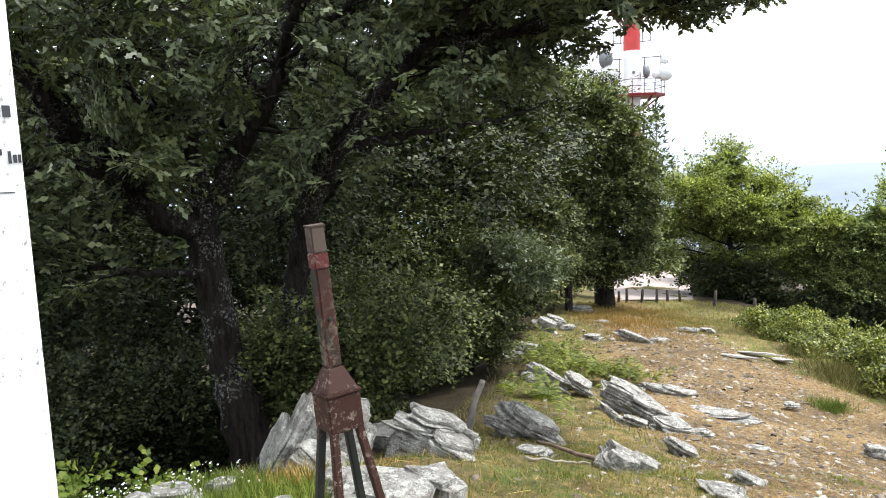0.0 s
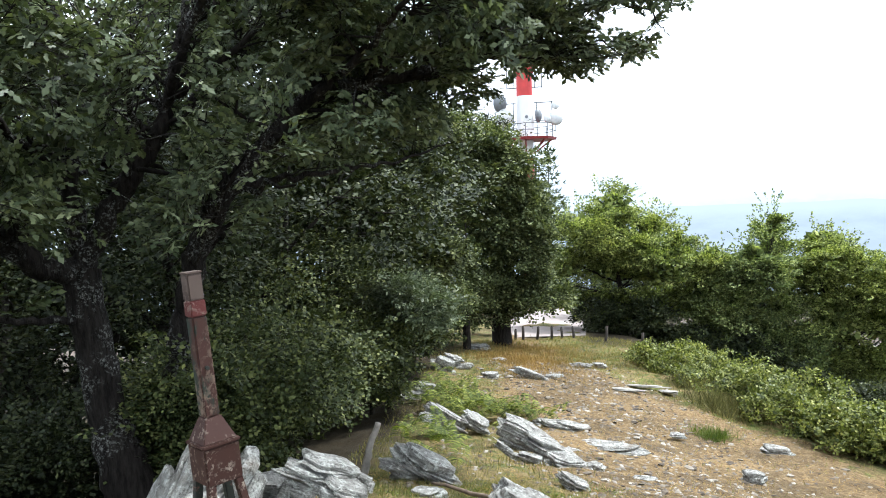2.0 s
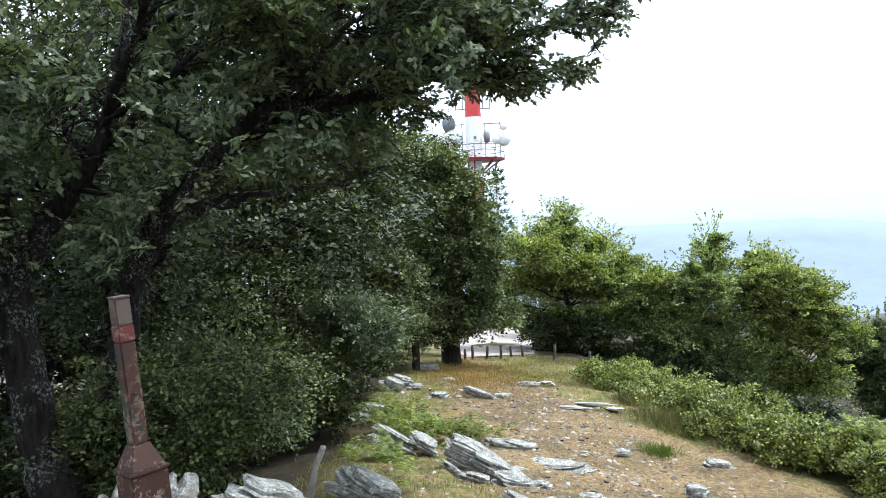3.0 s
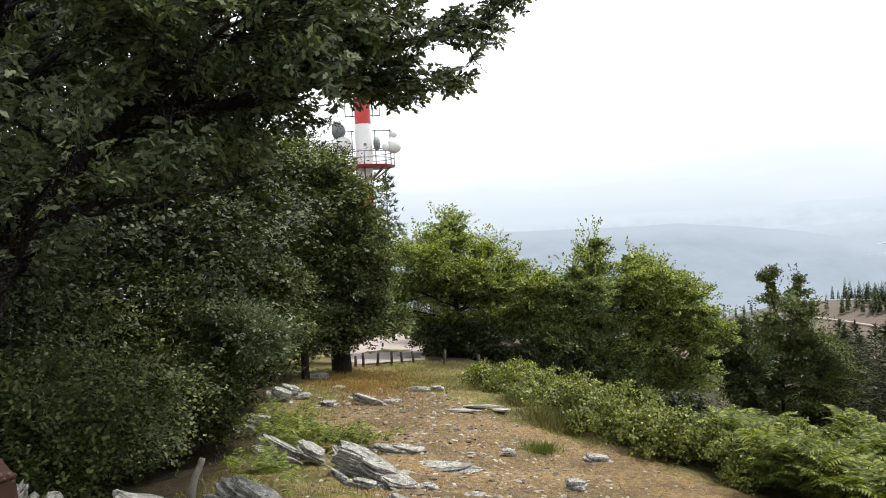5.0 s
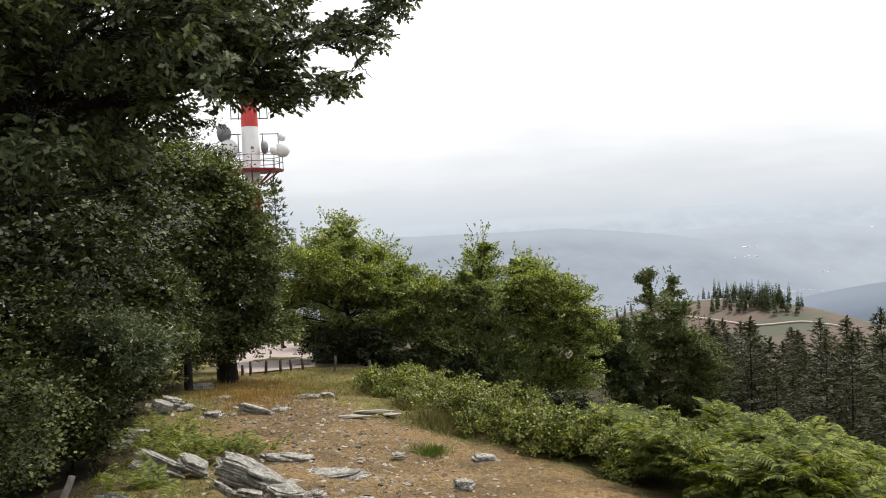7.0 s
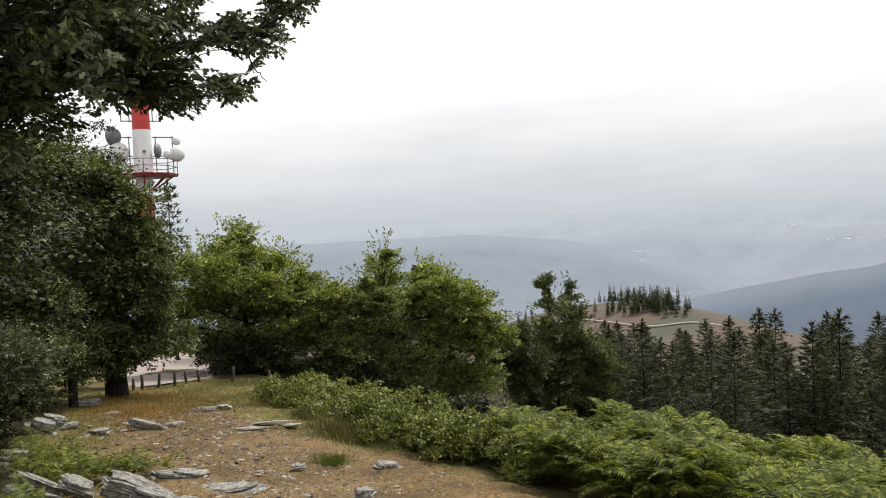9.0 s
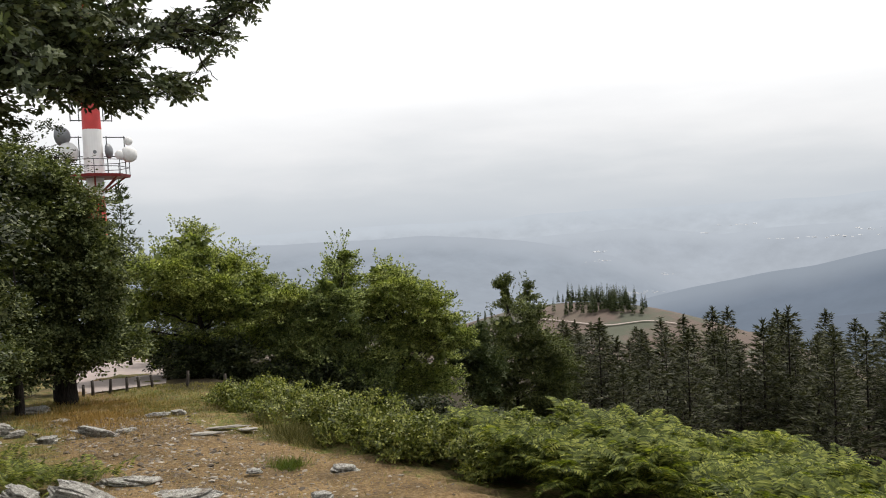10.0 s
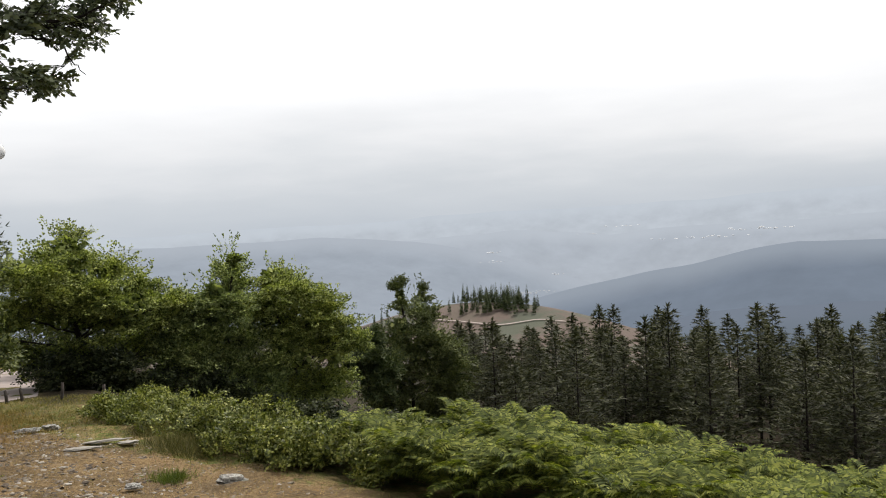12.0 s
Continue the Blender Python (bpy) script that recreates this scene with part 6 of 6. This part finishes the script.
def mast():
    az, r = 14.65, 85.0
    x, y = r * math.sin(radians(az)), r * math.cos(radians(az))
    z0 = gz(x, y)
    t = thing("radio_mast", pose(x, y, z0, 0, 0, -az), "red and white banded radio mast with dishes on a railed platform", "radio mast")
    deck = 8.3 - z0                  # height of the lower platform
    z_band = deck - 2.2
    bm = cyl(bmesh.new(), 1.05, 0.84, -0.4, z_band)
    part("lower_column", bm, MAST_RED, t, "red painted column")
    part("column", cyl(bmesh.new(), 0.84, 0.86, z_band, deck, 24), MAST_WHITE, t)
    part("column", cyl(bmesh.new(), 0.98, 0.92, deck, deck + 4.75, 24), MAST_WHITE, t, "white painted column")
    part("column", cyl(bmesh.new(), 0.92, 0.84, deck + 4.75, deck + 9.0, 24), MAST_RED, t, "red painted column")
    part("column", cyl(bmesh.new(), 0.55, 0.50, deck + 9.0, deck + 14.5, 16), MAST_WHITE, t, "slim white upper column")
    part("column", cyl(bmesh.new(), 0.50, 0.45, deck + 14.5, deck + 18.5, 16), MAST_RED, t, "slim red upper column")
    for dz, R in ((deck, 3.5), (deck + 9.0, 2.5)):
        part("platform", cyl(bmesh.new(), R - 0.1, R, dz - 0.28, dz, 8), MAST_DECK, t, "maroon steel platform")
        n = 8
        pts = [(R * 0.97 * math.cos(a), R * 0.97 * math.sin(a)) for a in np.linspace(0, 2 * math.pi, n, endpoint=False)]
        for i in range(n):
            bm = bmesh.new()
            rod(bm, (*pts[i], dz), (*pts[i], dz + 1.45), 0.045)
            for h in (0.75, 1.45):
                rod(bm, (*pts[i], dz + h), (*pts[(i + 1) % n], dz + h), 0.04)
            part("railing", bm, STEEL, t)
            a = math.atan2(pts[i][1], pts[i][0])
            bm = rod(bmesh.new(), (0.85 * math.cos(a), 0.85 * math.sin(a), dz - 1.75), (R * 0.85 * math.cos(a), R * 0.85 * math.sin(a), dz - 0.2), 0.09)
            part("strut", bm, MAST_DECK, t)
    # antenna frames and dishes
    for sx in (1, -1):
        bm = bmesh.new()
        for xx in (1.3, 3.0):
            rod(bm, (sx * xx, -0.6, deck), (sx * xx, -0.6, deck + 4.0), 0.06)
        for h in (1.9, 3.9):
            rod(bm, (sx * 1.0, -0.6, deck + h), (sx * 3.1, -0.6, deck + h), 0.055)
        part("antenna_frame", bm, STEEL, t, "grey steel antenna frame")
        bm = bmesh.new()
        for xx in (1.15, 1.95):
            rod(bm, (sx * xx, 0, deck + 5.6), (sx * xx, 0, deck + 8.6), 0.06)
        for h in (5.7, 8.4):
            rod(bm, (sx * 0.9, 0, deck + h), (sx * 2.0, 0, deck + h), 0.06)
        part("ladder_frame", bm, STEEL, t)
    dish(t, 3.4, -0.9, deck + 2.1, 0.85, 20, DISH_WHITE)
    dish(t, 3.4, -0.6, deck + 3.5, 0.45, 20, DISH_WHITE)
    dish(t, 2.5, -1.2, deck + 2.0, 0.5, 10, DISH_WHITE)
    dish(t, 1.45, -0.2, deck + 2.5, 0.8, 70, DISH_GREY)
    dish(t, -2.3, -0.9, deck + 2.3, 1.05, 30, DISH_WHITE)
    dish(t, -2.9, -0.7, deck + 4.0, 1.0, 60, DISH_GREY, 0.9)
    dish(t, -2.6, -0.9, deck + 0.6, 0.6, -30, DISH_WHITE)
    bm = cyl(bmesh.new(), 0.18, 0.18, -0.05, 0.05, 14)
    lamp = part("porthole", bm, DISH_GREY, t)
    lamp.matrix_basis = pose(0.15, -1.07, deck + 2.35, 90)
    return t


mast()


# ---- loose stones on the way ----
def stone_meshes(n=6):
    rng = np.random.default_rng(91)
    out = []
    for k in range(n):
        bm = bmesh.new()
        bmesh.ops.create_icosphere(bm, subdivisions=1, radius=0.5)
        for v in bm.verts:
            v.co = Vector((v.co.x * rng.uniform(0.8, 1.2), v.co.y * rng.uniform(0.45, 0.8), v.co.z * rng.uniform(0.15, 0.4)))
        me = bpy.data.meshes.new("stone")
        bm.to_mesh(me)
        bm.free()
        me.materials.append(PEBBLE)
        out.append(me)
    return out


def loose_stones():
    rng = np.random.default_rng(93)
    kinds = stone_meshes()
    done = 0
    while done < 260:
        y = rng.uniform(4.5, 25)
        x = np.interp(y, (3, 6, 9, 12, 16, 20, 26), (1.9, 2.9, 4.2, 5.6, 6.6, 6.6, 7.0)) + rng.normal(0, 0.5) * np.interp(y, (3, 9, 14, 26), (1.5, 3.2, 4.0, 2.5))
        s = (0.05 + 0.09 * rng.random() ** 2) * (1 + 0.05 * y)
        if x > front_x(y) - 0.2 or x < np.interp(y, EDGE_Y, EDGE_X):
            continue
        z = gz(x, y) + float(relief(x, y)) + 0.06 * s
        put("stone", kinds[done % 6], ground_ob, "", pose(x, y, z, rng.normal(0, 8), rng.normal(0, 8), rng.uniform(0, 360)) @ Matrix.Diagonal((s, s, s, 1)))
        done += 1
    # gravel too small to pick apart
    n = 6500
    y = rng.uniform(3.5, 27, n)
    x = np.interp(y, (3, 6, 9, 12, 16, 20, 26), (1.9, 2.9, 4.2, 5.6, 6.6, 6.6, 7.0)) + rng.normal(0, 0.55, n) * np.interp(y, (3, 9, 14, 26), (1.5, 3.2, 4.0, 2.2))
    keep = (x < front_x(y) - 0.1) & (x > np.interp(y, EDGE_Y, EDGE_X))
    x, y = x[keep], y[keep]
    C = np.stack([x, y, ground(x, y) + relief(x, y) + 0.004], 1)
    D, S, N = basis(rng, len(C), (0, 0, 1), 0.25)
    tpl = [(-.5, -.3, 0), (.5, -.35, 0), (.45, .35, 0), (-.4, .3, 0), (-.36, -.2, .10), (.36, -.24, .13), (.32, .25, .12), (-.3, .2, .09)]
    V, F = stamp(tpl, [(4, 5, 6, 7), (0, 1, 5, 4), (1, 2, 6, 5), (2, 3, 7, 6), (3, 0, 4, 7)], C, D, S, N, (0.014 + 0.055 * rng.random(len(C)) ** 2.5) * (1 + 0.06 * y))
    tagged(new("gravel", np_mesh("gravel", V, F, PEBBLE)), "scattered grey gravel on the bare earth", "gravel", "", "stuff")


loose_stones()


# straw and dead stems strewn over the bare earth
def strew():
    rng = np.random.default_rng(97)
    n = 15000
    y = 3.2 + 21 * rng.random(n) ** 1.4
    x = rng.uniform(-1, 10.5, n)
    keep = (x < front_x(y) - 0.1) & (x > np.interp(y, EDGE_Y, EDGE_X)) & (np.sin(x * 2.1 + np.sin(y * 1.7)) * np.cos(y * 1.5) > -0.3)
    x, y = x[keep], y[keep]
    C = np.stack([x, y, ground(x, y) + relief(x, y) + 0.012], 1)
    D, S, N = basis(rng, len(C), (0, 0, 1), 0.22)
    V, F = stamp([(-.5, .02, 0), (-.5, -.02, 0), (.5, -.012, .03), (.5, .012, .03)], [(0, 1, 2, 3)], C, D, S, N, rng.uniform(0.06, 0.2, len(C)))
    tagged(new("straw", np_mesh("straw", V, F, DRY_GRASS)), "dry straw and stems strewn over the earth", "straw", "", "stuff")


strew()


# ---- the valley's towns and the track on the knoll ----
TOWN_WALL = plain_material("pale_town_walls", (0.52, 0.53, 0.54), 0.8, 0, 0.1, 0.02)


def towns():
    """Far roofs and sheds, a few pixels each, on the valley sides."""
    rng = np.random.default_rng(101)
    C, S = [], []
    for az, el, r, waz, wel, n, w in ((53.6, -6.1, 2560, 2.0, 0.16, 60, 10), (56.2, -4.75, 2900, 0.5, 0.12, 8, 14), (51.4, -2.9, 3290, 0.7, 0.06, 10, 22), (51.6, -3.6, 3200, 1.6, 0.10, 12, 20), (58.6, -1.8, 4000, 0.8, 0.1, 8, 20),
                                      (66.5, -2.4, 3900, 3.4, 0.10, 26, 26), (70.5, -1.9, 3950, 2.2, 0.12, 20, 34), (61.5, -1.3, 4050, 1.4, 0.1, 8, 20)):
        for _ in range(n):
            a, e = az + rng.normal(0, waz * 0.5), el + rng.normal(0, wel * 0.5)
            C.append((r * math.sin(radians(a)), r * math.cos(radians(a)), 1.65 + r * math.tan(radians(e))))
            S.append(w * rng.uniform(0.2, 0.7))
    C, S = np.array(C), np.array(S)
    rngD = np.stack([np.cos(np.arctan2(C[:, 0], C[:, 1])), -np.sin(np.arctan2(C[:, 0], C[:, 1])), 0 * S], 1)
    N = np.repeat([(0.0, 0.0, 1.0)], len(C), 0)
    tpl = [(x, y, z) for z in (0, .14) for x, y in ((-.5, -.4), (.5, -.4), (.5, .4), (-.5, .4))] + [(-.5, 0, .22), (.5, 0, .22)]
    V, F = stamp(tpl, [(0, 1, 5, 4), (1, 2, 6, 5), (2, 3, 7, 6), (3, 0, 4, 7), (4, 5, 9, 8), (6, 7, 8, 9)], C, rngD, np.cross(N, rngD), N, S)
    tagged(new("far_town", np_mesh("far_town", V, F, TOWN_WALL)), "pale roofs of towns far down in the valley", "town", "", "stuff")


towns()


def knoll_track():
    """A dirt track that dips and climbs across the near face of the knoll."""
    A = np.linspace(44.5, 57, 70)
    E = np.interp(A, (44.5, 48.5, 50.2, 51.5, 54.7, 57), (-7.75, -8.17, -8.46, -8.61, -8.23, -8.55))
    rows = np.arange(430, 600, 1.0)
    R = []
    for a, e in zip(A, E):
        el = np.degrees(np.arctan2(ground(rows * math.sin(radians(a)), rows * math.cos(radians(a))) - 1.65, rows))
        R.append(rows[np.argmax(el > e)] if (el > e).any() else 560.0)
    R = np.convolve(np.pad(R, 4, mode="edge"), np.ones(9) / 9, "valid")
    sa, ca = np.sin(np.radians(A)), np.cos(np.radians(A))
    V = np.concatenate([np.stack([q * sa, q * ca, ground(q * sa, q * ca) + 1.0], 1) for q in (R - 0.9, R + 0.9)])
    n = len(A)
    F = np.stack([np.arange(n - 1), np.arange(n - 1) + 1, np.arange(n - 1) + n + 1, np.arange(n - 1) + n], 1)
    tagged(new("road", np_mesh("road", V, F, GRAVEL_YARD)), "pale dirt track across the cleared knoll", "track", "", "structure")


knoll_track()


# bright leafy weeds at the foot of the wood
leaf_mound("weeds", [(-2.55, 4.75, 0.22, 0.3), (-2.85, 4.9, 0.2, 0.26), (-2.15, 5.0, 0.16, 0.2)], hr, LUSH_GRASS, "bright leafy weeds at the grass mound's edge", 40, 0.06, "weeds")


def flower_heads():
    """Small white flower heads over the weeds beside the pillar."""
    rng = np.random.default_rng(131)
    xy = np.concatenate([rng.normal((-2.12, 4.62), (0.22, 0.10), (120, 2)), rng.normal((-1.72, 4.82), (0.20, 0.08), (60, 2)), rng.normal((-2.35, 4.45), (0.12, 0.10), (50, 2))])
    z = ground(xy[:, 0], xy[:, 1]) + relief(xy[:, 0], xy[:, 1]) + rng.uniform(0.10, 0.26, len(xy))
    D, S, N = basis(rng, len(xy), (0, -0.3, 1), 0.35)
    a = np.linspace(0, 2 * np.pi, 6, endpoint=False)
    V, F = stamp([(0.5 * math.cos(t), 0.5 * math.sin(t), 0.06 * (k % 2)) for k, t in enumerate(a)], [tuple(range(6))], np.column_stack([xy, z]), D, S, N, rng.uniform(0.008, 0.019, len(xy)))
    tagged(new("flowers", np_mesh("flowers", V, F, PETAL)), "small white flower heads among weeds", "flowers", "", "stuff")


PETAL = plain_material("white_petals", (0.46, 0.46, 0.42), 0.8, 0, 0.15, 30)
flower_heads()
FLOWER_STEMS = np.concatenate([hr.normal((-2.1, 4.62), (0.26, 0.12), (900, 2)), hr.normal((-1.7, 4.82), (0.22, 0.1), (600, 2))])
blades("weeds", FLOWER_STEMS, hr, LUSH_GRASS, "green flowering weeds beside the pillar", (0.10, 0.24), 0.4, 0.5, "weeds")
